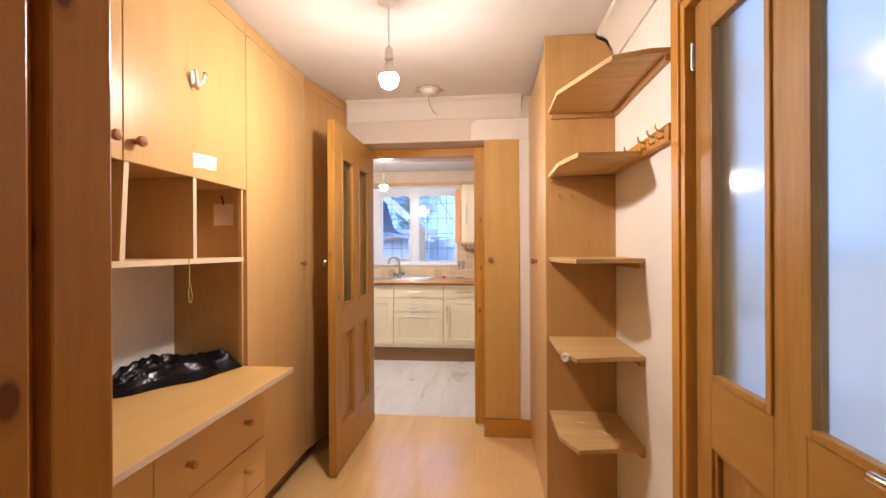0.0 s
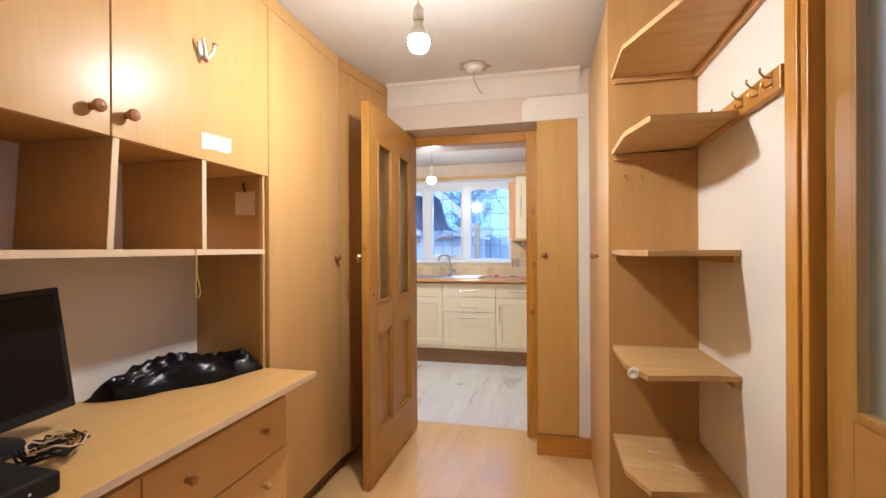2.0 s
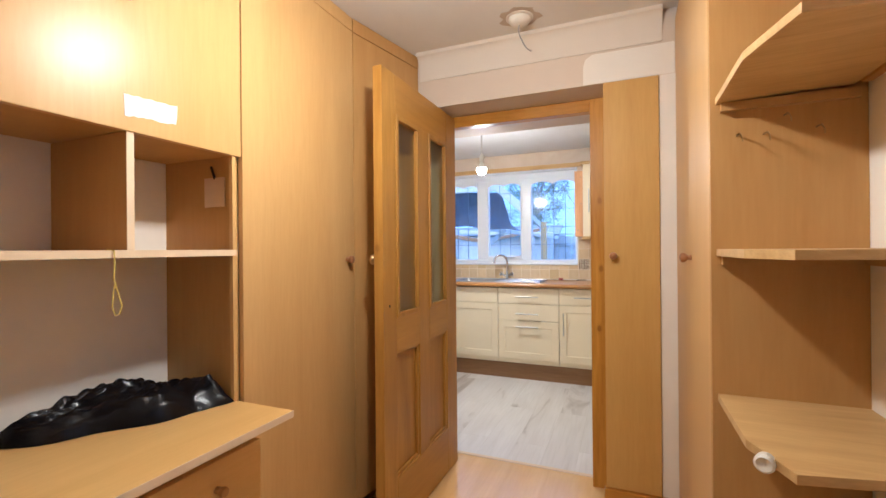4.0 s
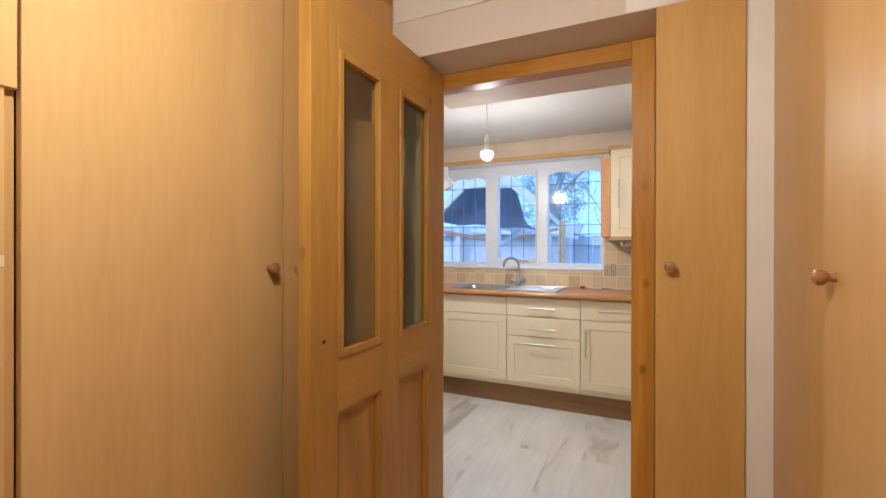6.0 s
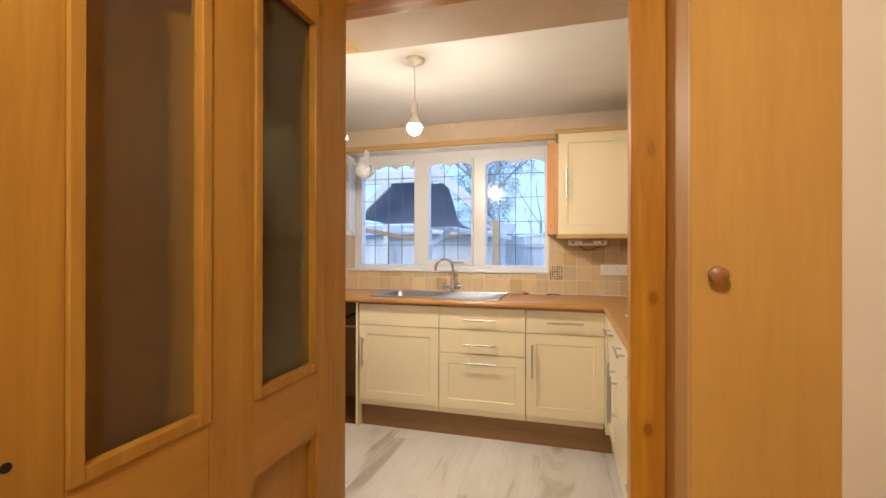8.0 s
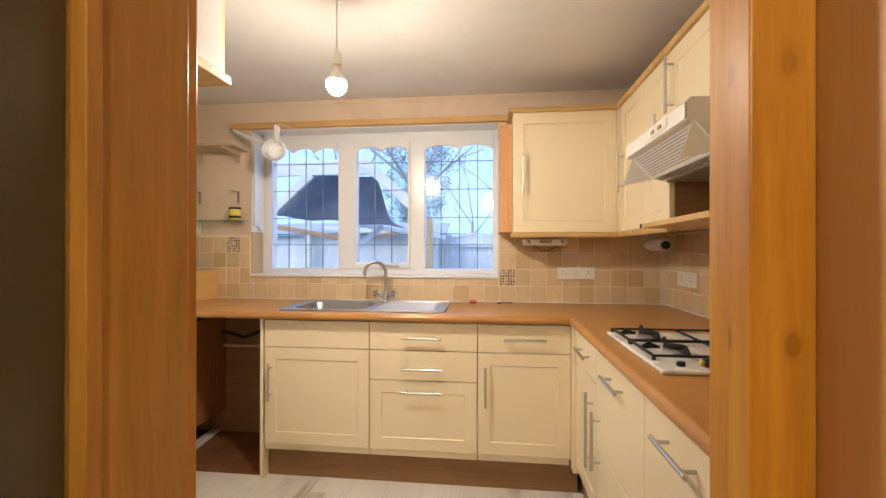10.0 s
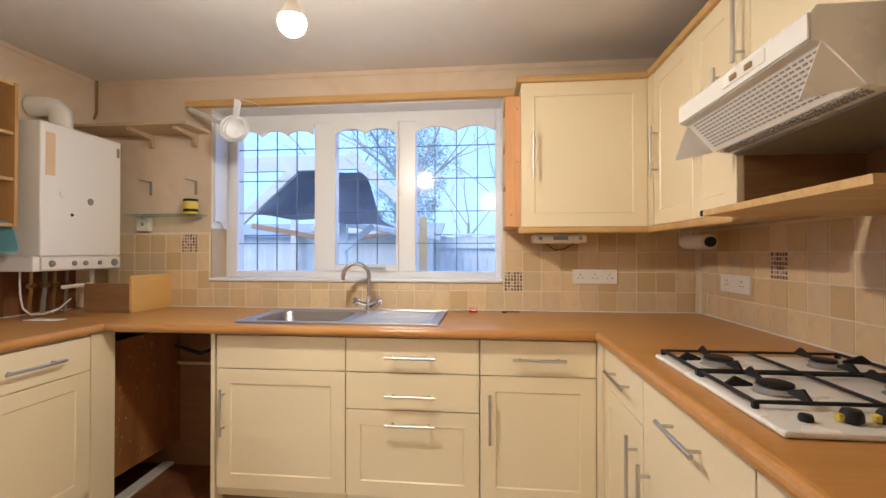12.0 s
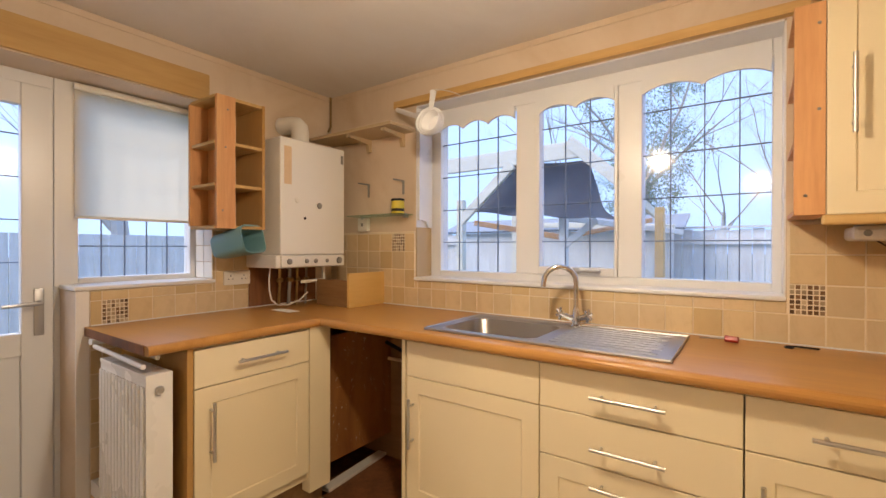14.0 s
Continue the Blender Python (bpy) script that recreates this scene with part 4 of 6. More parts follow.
desk = thing("desk", (-1.1, 1.2, 0), "beech-effect fitted desk with plain knobbed drawers", "desk")
part("worktop", bm_boxes((-1.394, -0.84, 0.47, 1.887, 0.735, 0.756), bevel=0.002), BEECH_Y, desk)
part("edging", bm_boxes((-0.8398, -0.8375, 0.47, 1.887, 0.7355, 0.7555)), PALE_EDGE, desk, "pale worn edging strip")
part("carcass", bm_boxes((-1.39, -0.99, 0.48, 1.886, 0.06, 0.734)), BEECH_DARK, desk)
fd = facing("+x", -0.989)
for y0, y1 in ((1.25, 1.888), (0.602, 1.245)):
    for z0, z1 in ((0.46, 0.65), (0.265, 0.455), (0.07, 0.26)):
        dr = part("drawer", bm_front(fd, y0, y1, z0, z1), BEECH_Y, desk)
        for k in (0.22, 0.755):
            wood_knob(dr, fd, y0 + (y1 - y0) * k, z0 + 0.11, r=0.014, mat=BEECH_DARK)

# things on the desk and the cupboard fronts
bag = bmesh.new()
gridb = []
for i in range(71):
    for j in range(41):
        u, v = i / 70, j / 40
        y = 1.455 + 0.42 * u
        front = -1.375 + 0.30 * min(1.0, u * 1.25) ** 0.55 + 0.012 * math.sin(u * 14)
        x = -1.388 + (front + 1.388) * v
        y -= 0.05 * v * (1 - u)
        body = 0.022 + 0.054 * math.exp(-((u - 0.58) / 0.30) ** 2) * (1 - 0.55 * v)
        tail = 0.05 * math.exp(-((u - 0.95) / 0.06) ** 2) * math.exp(-((v - 0.75) / 0.22) ** 2)
        dip = 0.03 * math.exp(-((u - 0.80) / 0.07) ** 2)
        round_off = (max(0.0, 1 - abs(2 * v - 1) ** 5)) ** 0.5 * (max(0.0, 1 - abs(2 * u - 1) ** 7)) ** 0.5
        crease = 0.034 * abs(noise.noise(Vector((u * 3.5 - v * 1.5, v * 7 + u * 2.5, 2)))) + 0.02 * abs(noise.noise(Vector((u * 9, v * 15 + u * 6, 7))))
        ridge = 0.014 * abs(math.sin(v * 7.5 + u * 1.6 + 0.4))
        z = 0.757 + round_off * (body + tail - dip + crease + ridge)
        gridb.append(bag.verts.new((x, y, max(z, 0.757))))
for i in range(70):
    for j in range(40):
        a = i * 41 + j
        bag.faces.new((gridb[a], gridb[a + 41], gridb[a + 42], gridb[a + 1]))
bmesh.ops.solidify(bag, geom=bag.faces[:], thickness=-0.003)
bmesh.ops.recalc_face_normals(bag, faces=bag.faces[:])
solid("plastic_bag", bag, BAG, "crumpled shiny black plastic bag on the desk", "bag", smooth=True)

mon = thing("monitor", (-1.23, 1.04, 0.757), "black flat monitor tilted back on the desk", "monitor")
lean = Matrix.Translation((-1.205, 1.266, 0.812)) @ Matrix.Rotation(radians(3.5), 4, "X") @ Matrix.Rotation(radians(-6), 4, "Y")
for nm, b, mt in (("casing", (-0.04, -0.005, -0.42, 0.0, 0.0, 0.326), BLACK), ("screen", (-0.0055, -0.002, -0.402, -0.016, 0.026, 0.31), DARK_GLASS)):
    bm = bm_boxes(b, bevel=0.003)
    bm.transform(lean)
    part(nm, bm, mt, mon)
part("neck", bm_boxes((-1.27, -1.245, 1.02, 1.09, 0.77, 0.95), bevel=0.006), BLACK, mon)
part("base", bm_lathe([(0.10, 0), (0.10, 0.008), (0.085, 0.014), (0.03, 0.018), (0.001, 0.018)], (-1.25, 1.055, 0.757), (0, 0, 1), 28), BLACK, mon, "round black foot", True)
box = thing("router", (-1.03, 0.9, 0.757), "low black set-top box on the desk", "box")
part("casing", bm_boxes((-1.16, -0.895, 0.80, 1.005, 0.757, 0.80), bevel=0.006), BLACK, box)
part("lamp", bm_lathe([(0.003, 0), (0.002, 0.001), (0.0005, 0.0012)], (-0.895, 0.95, 0.778), (1, 0, 0), 8), PLASTIC, box, "tiny white indicator")
for s_ in range(6):
    rr = random.Random(40 + s_)
    ph, ra = rr.uniform(0, 6), rr.uniform(0.03, 0.055)
    loop_ = [(-1.08 + ra * 1.1 * math.cos(ph + k * 0.55) + 0.01 * s_, 1.095 + ra * math.sin(ph + k * 0.55) + 0.004 * k - 0.03, 0.764 + 0.006 * s_ + 0.016 * math.sin(k * 0.9 + ph) ** 2) for k in range(16)]
    solid("cable", bm_tube(loop_, 0.0032 if s_ < 4 else 0.0022, 6), BLACK if s_ < 5 else TAN_PAPER, "tangled black cable coiled on the desk" if s_ < 5 else "thin pale twisted cable on the desk", "cable", "desk cables", True)
# Brass ring stands in for a plaited bundle beside the cables.
rings = bm_tube([(-1.055 + 0.035 * math.cos(k * 0.5236), 1.115 + 0.032 * math.sin(k * 0.5236), 0.792) for k in range(13)], 0.005, 6)
solid("plaited_bundle", rings, BRASS, "brass-coloured ring standing for a plaited cable bundle", "dish", smooth=True)

rng = random.Random(9)
edge_ = [(1.549 + 0.139 * k / 12, 1.622 + 0.008 * k / 12 + rng.uniform(-0.002, 0.002)) for k in range(13)] + [(1.687, 1.60), (1.684, 1.581)] + [(1.684 - 0.133 * k / 12, 1.579 - 0.010 * k / 12 + rng.uniform(-0.003, 0.003)) for k in range(13)]
sticker = bm_prism(edge_, "x", X0 + 0.0015, X0 + 0.0028)
solid("sticker", sticker, PAPER, "torn white paper label on the cupboard door", "label")
hk = thing("plastic_hook", (X0, 1.56, 1.86), "white and pink plastic hook on the cupboard door", "hook")
part("plate", bm_boxes((X0 + 0.0015, X0 + 0.007, 1.535, 1.57, 1.86, 1.915), bevel=0.004), PLASTIC, hk)
part("prong", bm_tube([(X0 + 0.006, 1.552, 1.868), (X0 + 0.022, 1.556, 1.866), (X0 + 0.030, 1.568, 1.885), (X0 + 0.030, 1.580, 1.918)], 0.006, 8), PLASTIC, hk, "", True)
part("prong", bm_tube([(X0 + 0.006, 1.552, 1.868), (X0 + 0.022, 1.548, 1.866), (X0 + 0.028, 1.536, 1.890), (X0 + 0.028, 1.528, 1.915)], 0.006, 8), PLASTIC, hk, "", True)
part("tip", bm_lathe([(0.008, 0), (0.009, 0.006), (0.001, 0.012)], (X0 + 0.030, 1.580, 1.914), (0, 0.3, 1)), PINK, hk, "pink tip", True)
part("tip", bm_lathe([(0.008, 0), (0.008, 0.005), (0.001, 0.010)], (X0 + 0.020, 1.552, 1.858), (0, 0, -1)), PINK, hk, "pink tip", True)
loop = [(-1.085, 1.524, 1.2375), (-1.057, 1.524, 1.234), (-1.055, 1.524, 1.20), (-1.056, 1.522, 1.165), (-1.056, 1.532, 1.13), (-1.056, 1.540, 1.10), (-1.056, 1.534, 1.08), (-1.056, 1.525, 1.078), (-1.056, 1.518, 1.10), (-1.056, 1.521, 1.135), (-1.056, 1.526, 1.16)]
solid("string_loop", bm_tube(loop, 0.0017, 6), STRING, "yellow string loop hanging from the shelf edge", "string", smooth=True)
note = bm_boxes((-1.20, -1.11, 1.884, 1.8872, 1.375, 1.47))
solid("paper_note", note, TAN_PAPER, "small tan paper pinned in the pigeonhole", "note")
solid("pin", bm_tube([(-1.155, 1.8875, 1.465), (-1.155, 1.872, 1.505)], 0.004, 6), BLACK, "dark clip holding the paper note", "clip")

# right tall cupboard with its corner shelves
rc = fitted("tall_cupboard", (0.45, 2.6, 0), "tall beech-effect cupboard with a plain side door")
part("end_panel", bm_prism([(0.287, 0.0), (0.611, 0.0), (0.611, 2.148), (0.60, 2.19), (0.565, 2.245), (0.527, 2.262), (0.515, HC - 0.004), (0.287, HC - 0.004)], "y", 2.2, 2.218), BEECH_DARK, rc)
fe = facing("-x", 0.307)
part("stile", bm_front(fe, 2.219, 2.262, 0.0, HC - 0.004, 0.02), BEECH, rc)
d = part("door", bm_front(fe, 2.265, 3.028, 0.01, 2.24), BEECH, rc)
wood_knob(d, fe, 2.585, 1.195)
for i, (z, ye, xc, yc) in enumerate(((1.925, 1.56, 0.43, 1.60), (1.622, 1.77, 0.342, 1.73), (1.225, 1.815, 0.342, 1.77), (0.845, 1.815, 0.342, 1.77), (0.49, 1.815, 0.35, 1.78))):
    sh = thing("corner_shelf", (0.5, 2.0, z), ("clipped-corner chipboard shelf with wood veneer on battens", "clipped-corner chipboard shelf beside the hook rail", "clipped-corner chipboard shelf on a wall batten", "clipped-corner chipboard shelf with a white caster", "clipped-corner chipboard shelf with paint marks")[i], "shelf", "corner shelves")
    yb = 1.90 if i else 1.93
    xw = 0.61 if i != 1 else 0.586
    bb = bm_prism([(0.299, 2.199), (0.297, yb), (xc, yc), (0.545, ye), (xw, ye), (xw, 2.199)], "z", z - 0.018, z, 0.001)
    if i == 1:
        for vv in bb.verts:
            vv.co.z += (vv.co.x - 0.299) * 0.04
    part("board", bb, BEECH_X, sh)
    if i != 1:
        part("batten", bm_boxes((0.594, 0.611, ye + 0.01, 2.18, z - 0.04, z - 0.0185)), BEECH_DARK, sh)
    part("batten", bm_boxes((0.31, 0.592, 2.18, 2.1995, z - 0.04, z - 0.0185)), BEECH_DARK, sh)
    if i == 4:
        for pts_ in (((0.46, 1.97), (0.49, 1.955), (0.50, 1.935), (0.535, 1.925)), ((0.52, 1.90), (0.535, 1.893)), ((0.40, 2.06), (0.43, 2.05))):
            part("paint_mark", bm_tube([(a_, b_, z + 0.0005) for a_, b_ in pts_], 0.0022, 6), PLASTIC, sh, "white paint scratch")
    if i == 3:
        part("caster", bm_lathe([(0.008, 0), (0.016, 0.003), (0.017, 0.022), (0.013, 0.026), (0.006, 0.024), (0.001, 0.020)], (0.315, 1.835, 0.836), (-0.4, -1, 0)), PLASTIC, sh, "white plastic caster", True)
rail = thing("hook_rail", (0.60, 1.85, 1.6), "varnished pine rail with brass coat hooks", "hook rail")
part("rail", bm_boxes((0.588, 0.6115, 1.538, 2.178, 1.612, 1.672), bevel=0.003), PINE_Y, rail)
for y in (1.58, 1.655, 1.745, 1.906):
    part("hook", join(bm_tube([(0.588, y, 1.652), (0.572, y, 1.656), (0.562, y, 1.668), (0.563, y, 1.678)], 0.003, 6), bm_tube([(0.588, y, 1.636), (0.574, y, 1.628), (0.567, y, 1.635), (0.568, y, 1.642)], 0.003, 6), bm_boxes((0.5865, 0.589, y - 0.006, y + 0.006, 1.628, 1.662), bevel=0.001)), BRASS, rail, "brass hook", True)
for hx, hz_ in ((0.347, 1.519), (0.405, 1.517), (0.447, 1.559), (0.512, 1.523)):
    solid("cup_hook", bm_tube([(hx, 2.2, hz_), (hx + 0.002, 2.175, hz_), (hx + 0.005, 2.168, hz_ - 0.012), (hx + 0.007, 2.172, hz_ - 0.022)], 0.002, 6), BRASS, "tiny brass cup hook on the end panel", "hook", "cup hooks", True)

nar = fitted("narrow_cupboard", (0.1, 3.1, 0), "narrow beech-effect cupboard beside the kitchen doorway")
part("carcass", bm_boxes((-0.0095, 0.2215, 3.04, 3.249, 0.12, 1.998)), BEECH_DARK, nar)
fn = facing("-y", 3.039)
d = part("door", bm_front(fn, -0.012, 0.2205, 0.122, 1.997), BEECH_GOLD, nar)
wood_knob(d, fn, 0.027, 1.194)
part("plinth", bm_boxes((-0.02, 0.297, 3.005, 3.0395, 0.0, 0.118), bevel=0.003), PINE_X, nar)


def pendant(at_rose, bulb_z, ceiling, label, glow, hexa=False):
    """A ceiling rose, flex, lampholder and lit bulb."""
    x, y = at_rose
    ob = thing("pendant_light", (x, y, ceiling), label, "lamp", "pendant lights")
    part("ceiling_rose", bm_lathe([(0.05, 0), (0.05, 0.008), (0.042, 0.02), (0.018, 0.03), (0.012, 0.034), (0.001, 0.034)], (x, y, ceiling), (0, 0, -1), 6 if hexa else 24), PLASTIC, ob, "", not hexa)
    part("flex", bm_tube([(x, y, ceiling - 0.03), (x, y, bulb_z + 0.15)], 0.0035, 8), PLASTIC, ob)
    part("lampholder", bm_lathe([(0.006, 0), (0.014, 0.008), (0.018, 0.02), (0.018, 0.042), (0.0195, 0.044), (0.0195, 0.058), (0.016, 0.06), (0.001, 0.061)], (x, y, bulb_z + 0.155), (0, 0, -1), 20), PLASTIC, ob, "white lampholder", True)
    part("bulb_neck", bm_lathe([(0.013, 0), (0.014, 0.012), (0.022, 0.03), (0.033, 0.05), (0.0362, 0.0605)], (x, y, bulb_z + 0.094), (0, 0, -1), 20), PLASTIC, ob, "white bulb base", True)
    g = []
    for k in range(13):
        a = math.pi * (0.40 + 0.60 * k / 12)
        g.append((0.038 * math.sin(a), 0.0125 - 0.038 * math.cos(a)))
    part("bulb", bm_lathe(g, (x, y, bulb_z + 0.034), (0, 0, -1), 24), glow, ob, "lit warm-white bulb", True)
    return ob


pendant((-0.391, 1.815), 1.94, HC, "bare lit bulb on a white flex from the passage ceiling", GLOW_HALL, True)
pendant((-1.0, 4.275), 1.855, KC, "bare lit bulb on a white flex from the kitchen ceiling", GLOW_KITCHEN)
r2 = thing("ceiling_rose", (-0.36, 2.84, HC), "white ceiling rose with a loose cut flex", "ceiling rose")
part("paint_mark", bm_prism([(-0.36 + (0.092 + 0.014 * math.sin(k * 1.7) + 0.01 * math.sin(k * 3.1)) * math.cos(k * 0.3307), 2.84 + (0.085 + 0.012 * math.sin(k * 2.3)) * math.sin(k * 0.3307)) for k in range(19)], "z", HC - 0.0015, HC + 0.001), STAIN, r2, "bare brown ring of old paint")
part("backplate", bm_lathe([(0.062, 0), (0.062, 0.005), (0.055, 0.006), (0.001, 0.006)], (-0.36, 2.84, HC - 0.0014), (0, 0, -1), 28), COVING, r2, "", True)
part("cover", bm_lathe([(0.05, 0), (0.05, 0.012), (0.04, 0.024), (0.015, 0.03), (0.001, 0.03)], (-0.36, 2.84, HC - 0.006), (0, 0, -1), 24), PLASTIC, r2, "", True)
part("flex", bm_tube([(-0.36, 2.84, HC - 0.03), (-0.365, 2.835, HC - 0.06), (-0.36, 2.84, HC - 0.085), (-0.345, 2.85, HC - 0.12), (-0.33, 2.85, HC - 0.145), (-0.31, 2.85, HC - 0.16)], 0.003, 6), GREY, r2, "", True)


# ---- kitchen units ----
TOP = 0.91
FY = 4.904                     # carcass front of the window run
fb = facing("-y", FY)


def base_unit(label, f, u0, u1, box, fronts, group="base units"):
    """A base cabinet; fronts: (kind, u0, u1, v0, v1, handle u, handle v, length, upright)."""
    c = ((box[0] + box[1]) / 2, (box[2] + box[3]) / 2, box[4])
    ob = thing("base_cabinet", c, label, "cabinet", group)
    part("carcass", bm_boxes(box), CREAM, ob)
    for kind, a, b, v0, v1, hu, hv, hl, up in fronts:
        fr_ = part(kind, bm_front(f, a, b, v0, v1, 0.019, 0.062 if kind == "door" or (kind == "drawer_front" and v1 - v0 > 0.25) else 0.0), CREAM, ob)
        if hl:
            bar_handle(fr_, f, hu, hv, hl, up)
    return ob


Z0, Z1, ZS = 0.20, 0.862, 0.72
su_ = base_unit("cream shaker sink cabinet with one door", fb, 0, 0, (-1.63, -1.047, FY + 0.001, 5.44, 0.16, 0.745), [
    ("drawer_front", -1.622, -1.046, ZS, Z1, 0, 0, 0, False), ("door", -1.622, -1.046, Z0, ZS - 0.004, -1.588, 0.535, 0.2, True)])
base_unit("cream shaker cabinet with three drawers", fb, 0, 0, (-1.041, -0.481, FY + 0.001, 5.44, 0.16, 0.872), [
    ("drawer_front", -1.042, -0.48, ZS, Z1, -0.764, 0.786, 0.21, False), ("drawer_front", -1.042, -0.48, 0.564, ZS - 0.004, -0.764, 0.627, 0.21, False),
    ("drawer_front", -1.042, -0.48, Z0, 0.56, -0.764, 0.508, 0.21, False)])
base_unit("cream shaker cabinet with a drawer over a door", fb, 0, 0, (-0.475, -0.018, FY + 0.001, 5.44, 0.16, 0.872), [
    ("drawer_front", -0.476, -0.014, ZS, Z1, -0.24, 0.79, 0.21, False), ("door", -0.476, -0.014, Z0, ZS - 0.004, -0.437, 0.548, 0.2, True)])
part("end_panel", bm_boxes((-1.65, -1.632, FY - 0.018, 5.44, 0.002, 0.872), bevel=0.001), CREAM, su_)
solid("plinth", bm_boxes((-1.63, 0.03, 4.945, 4.96, 0.002, 0.158)), PLINTH, "brown wooden plinth under the window units", "plinth")

fR = facing("-x", 0.019)
solid("corner_post", bm_boxes((-0.0125, 0.019, 4.822, FY - 0.019, 0.16, 0.872), bevel=0.001), CREAM, "cream corner filler post", "panel")
base_unit("cream shaker corner cabinet with a drawer over a door", fR, 0, 0, (0.02, 0.64, 4.403, 4.82, 0.16, 0.872), [
    ("drawer_front", 4.403, 4.818, ZS, Z1, 4.60, 0.795, 0.2, False), ("door", 4.403, 4.818, Z0, ZS - 0.004, 4.455, 0.52, 0.3, True)])
base_unit("cream shaker cabinet with wide drawers under the hob", fR, 0, 0, (0.02, 0.64, 3.873, 4.399, 0.16, 0.872), [
    ("pan_drawer", 3.872, 4.399, 0.50, Z1, 4.13, 0.80, 0.19, False), ("pan_drawer", 3.872, 4.399, Z0, 0.496, 4.352, 0.52, 0.22, True)])
base_unit("cream shaker cabinet beside the doorway", fR, 0, 0, (0.02, 0.64, 3.385, 3.869, 0.16, 0.872), [
    ("pan_drawer", 3.385, 3.868, 0.50, Z1, 3.64, 0.80, 0.19, False), ("pan_drawer", 3.385, 3.868, Z0, 0.496, 3.64, 0.42, 0.22, False)])
solid("plinth", bm_boxes((0.055, 0.07, 3.385, 4.944, 0.002, 0.158)), PLINTH, "brown wooden plinth under the hob units", "plinth")

LF = -2.155
fL = facing("+x", LF)
base_unit("cream shaker cabinet at the worktop's open end", fL, 0, 0, (-2.74, LF - 0.001, 4.285, 4.80, 0.16, 0.872), [
    ("drawer_front", 4.287, 4.795, ZS, Z1, 4.55, 0.795, 0.22, False), ("door", 4.287, 4.795, Z0, ZS - 0.004, 4.345, 0.55, 0.22, True)])
solid("side_panel", bm_boxes((-2.74, LF + 0.018, 4.262, 4.2835, 0.002, 0.872), bevel=0.001), BEECH_DARK, "brown wooden end panel of the cabinet", "panel")
solid("corner_post", bm_boxes((-2.20, LF + 0.015, 4.803, FY + 0.02, 0.10, 0.872), bevel=0.001), CREAM, "cream corner filler post beside the gap", "panel")
solid("gap_lining", bm_boxes((-2.215, -2.195, FY + 0.022, 5.44, 0.16, 0.80)), SPLATTER, "paint-splattered brown board lining the appliance gap", "panel")
solid("plinth", bm_boxes((-2.21, LF - 0.04, 4.285, 4.92, 0.002, 0.158)), PLINTH, "brown plinth under the end cabinet", "plinth")
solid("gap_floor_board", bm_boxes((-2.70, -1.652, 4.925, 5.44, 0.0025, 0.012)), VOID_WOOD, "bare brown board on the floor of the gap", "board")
bt = bm_boxes((-0.03, 0.03, -0.235, 0.235, 0.013, 0.028), bevel=0.002)
bt.transform(Matrix.Translation((-2.24, 5.19, 0)) @ Matrix.Rotation(radians(5), 4, "Z"))
solid("batten", bt, PLASTIC, "white painted batten lying in the gap", "batten")
# Added dark sheet: the gap's deep shade, hiding the pale wall.
solid("void_board", bm_boxes((-2.72, -2.70, 4.93, 5.44, 0.013, 0.872)), VOID_WOOD, "added dark board painting the shade deep in the gap", "board")
# Brown back board, carried to full height to darken the gap as well.
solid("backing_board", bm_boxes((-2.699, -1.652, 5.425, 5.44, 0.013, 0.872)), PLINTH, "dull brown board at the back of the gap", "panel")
# Pipe coloured a dull tan rather than white.
solid("pipe", bm_tube([(-2.19, 5.40, 0.60), (-1.655, 5.40, 0.60)], 0.010, 10), TAN_PAPER, "dull pale waste pipe at the back of the gap", "pipe", smooth=True)
solid("hose", bm_tube([(-2.18, 5.37, 0.70), (-2.0, 5.33, 0.67), (-1.85, 5.34, 0.73), (-1.72, 5.38, 0.80), (-1.66, 5.40, 0.82)], 0.011, 8), BLACK, "black hose in the appliance gap", "hose", smooth=True)


# worktops with a rounded front edge
def nose(bm_list, axis, at, out, a, b):
    pts = [(at, 0.8725), (at, TOP)]
    for k in range(9):
        g = math.pi / 2 - math.pi * k / 8
        pts.append((at + out * (0.012 + 0.018 * math.cos(g)), 0.8912 + 0.0188 * math.sin(g)))
    return bm_prism(pts, axis, a, b)


wt = bm_boxes((-2.145, -1.515, 4.87, WY - 0.002, 0.8725, TOP), (-1.515, -1.10, 4.87, 4.965, 0.8725, TOP), (-1.515, -1.10, 5.285, WY - 0.002, 0.8725, TOP),
              (-1.10, 0.0, 4.87, WY - 0.002, 0.8725, TOP))
w_ = solid("worktop", wt, WORKTOP, "cherry-brown laminate worktop under the window", "worktop")
part("rounded_edge", nose(None, "x", 4.87, -1, -2.145, -0.0), WORKTOP, w_)
part("sealant", bm_boxes((LX + 0.012, RX - 0.012, WY - 0.014, WY - 0.0095, TOP + 0.0005, TOP + 0.005)), UPVC, w_, "white sealant line")
w_ = solid("worktop", bm_boxes((0.0005, RX - 0.002, 3.375, WY - 0.002, 0.8725, TOP)), WORKTOP, "cherry-brown laminate worktop holding the hob", "worktop")
part("rounded_edge", nose(None, "y", 0.0005, -1, 3.375, 4.87), WORKTOP, w_)
part("sealant", bm_boxes((RX - 0.014, RX - 0.0095, 3.44, WY - 0.0145, TOP + 0.0005, TOP + 0.005)), UPVC, w_, "white sealant line")
w_ = solid("worktop", bm_boxes((LX + 0.002, -2.1455, 4.13, WY - 0.002, 0.8725, TOP)), WORKTOP, "cherry-brown laminate worktop with a bare sawn end", "worktop")
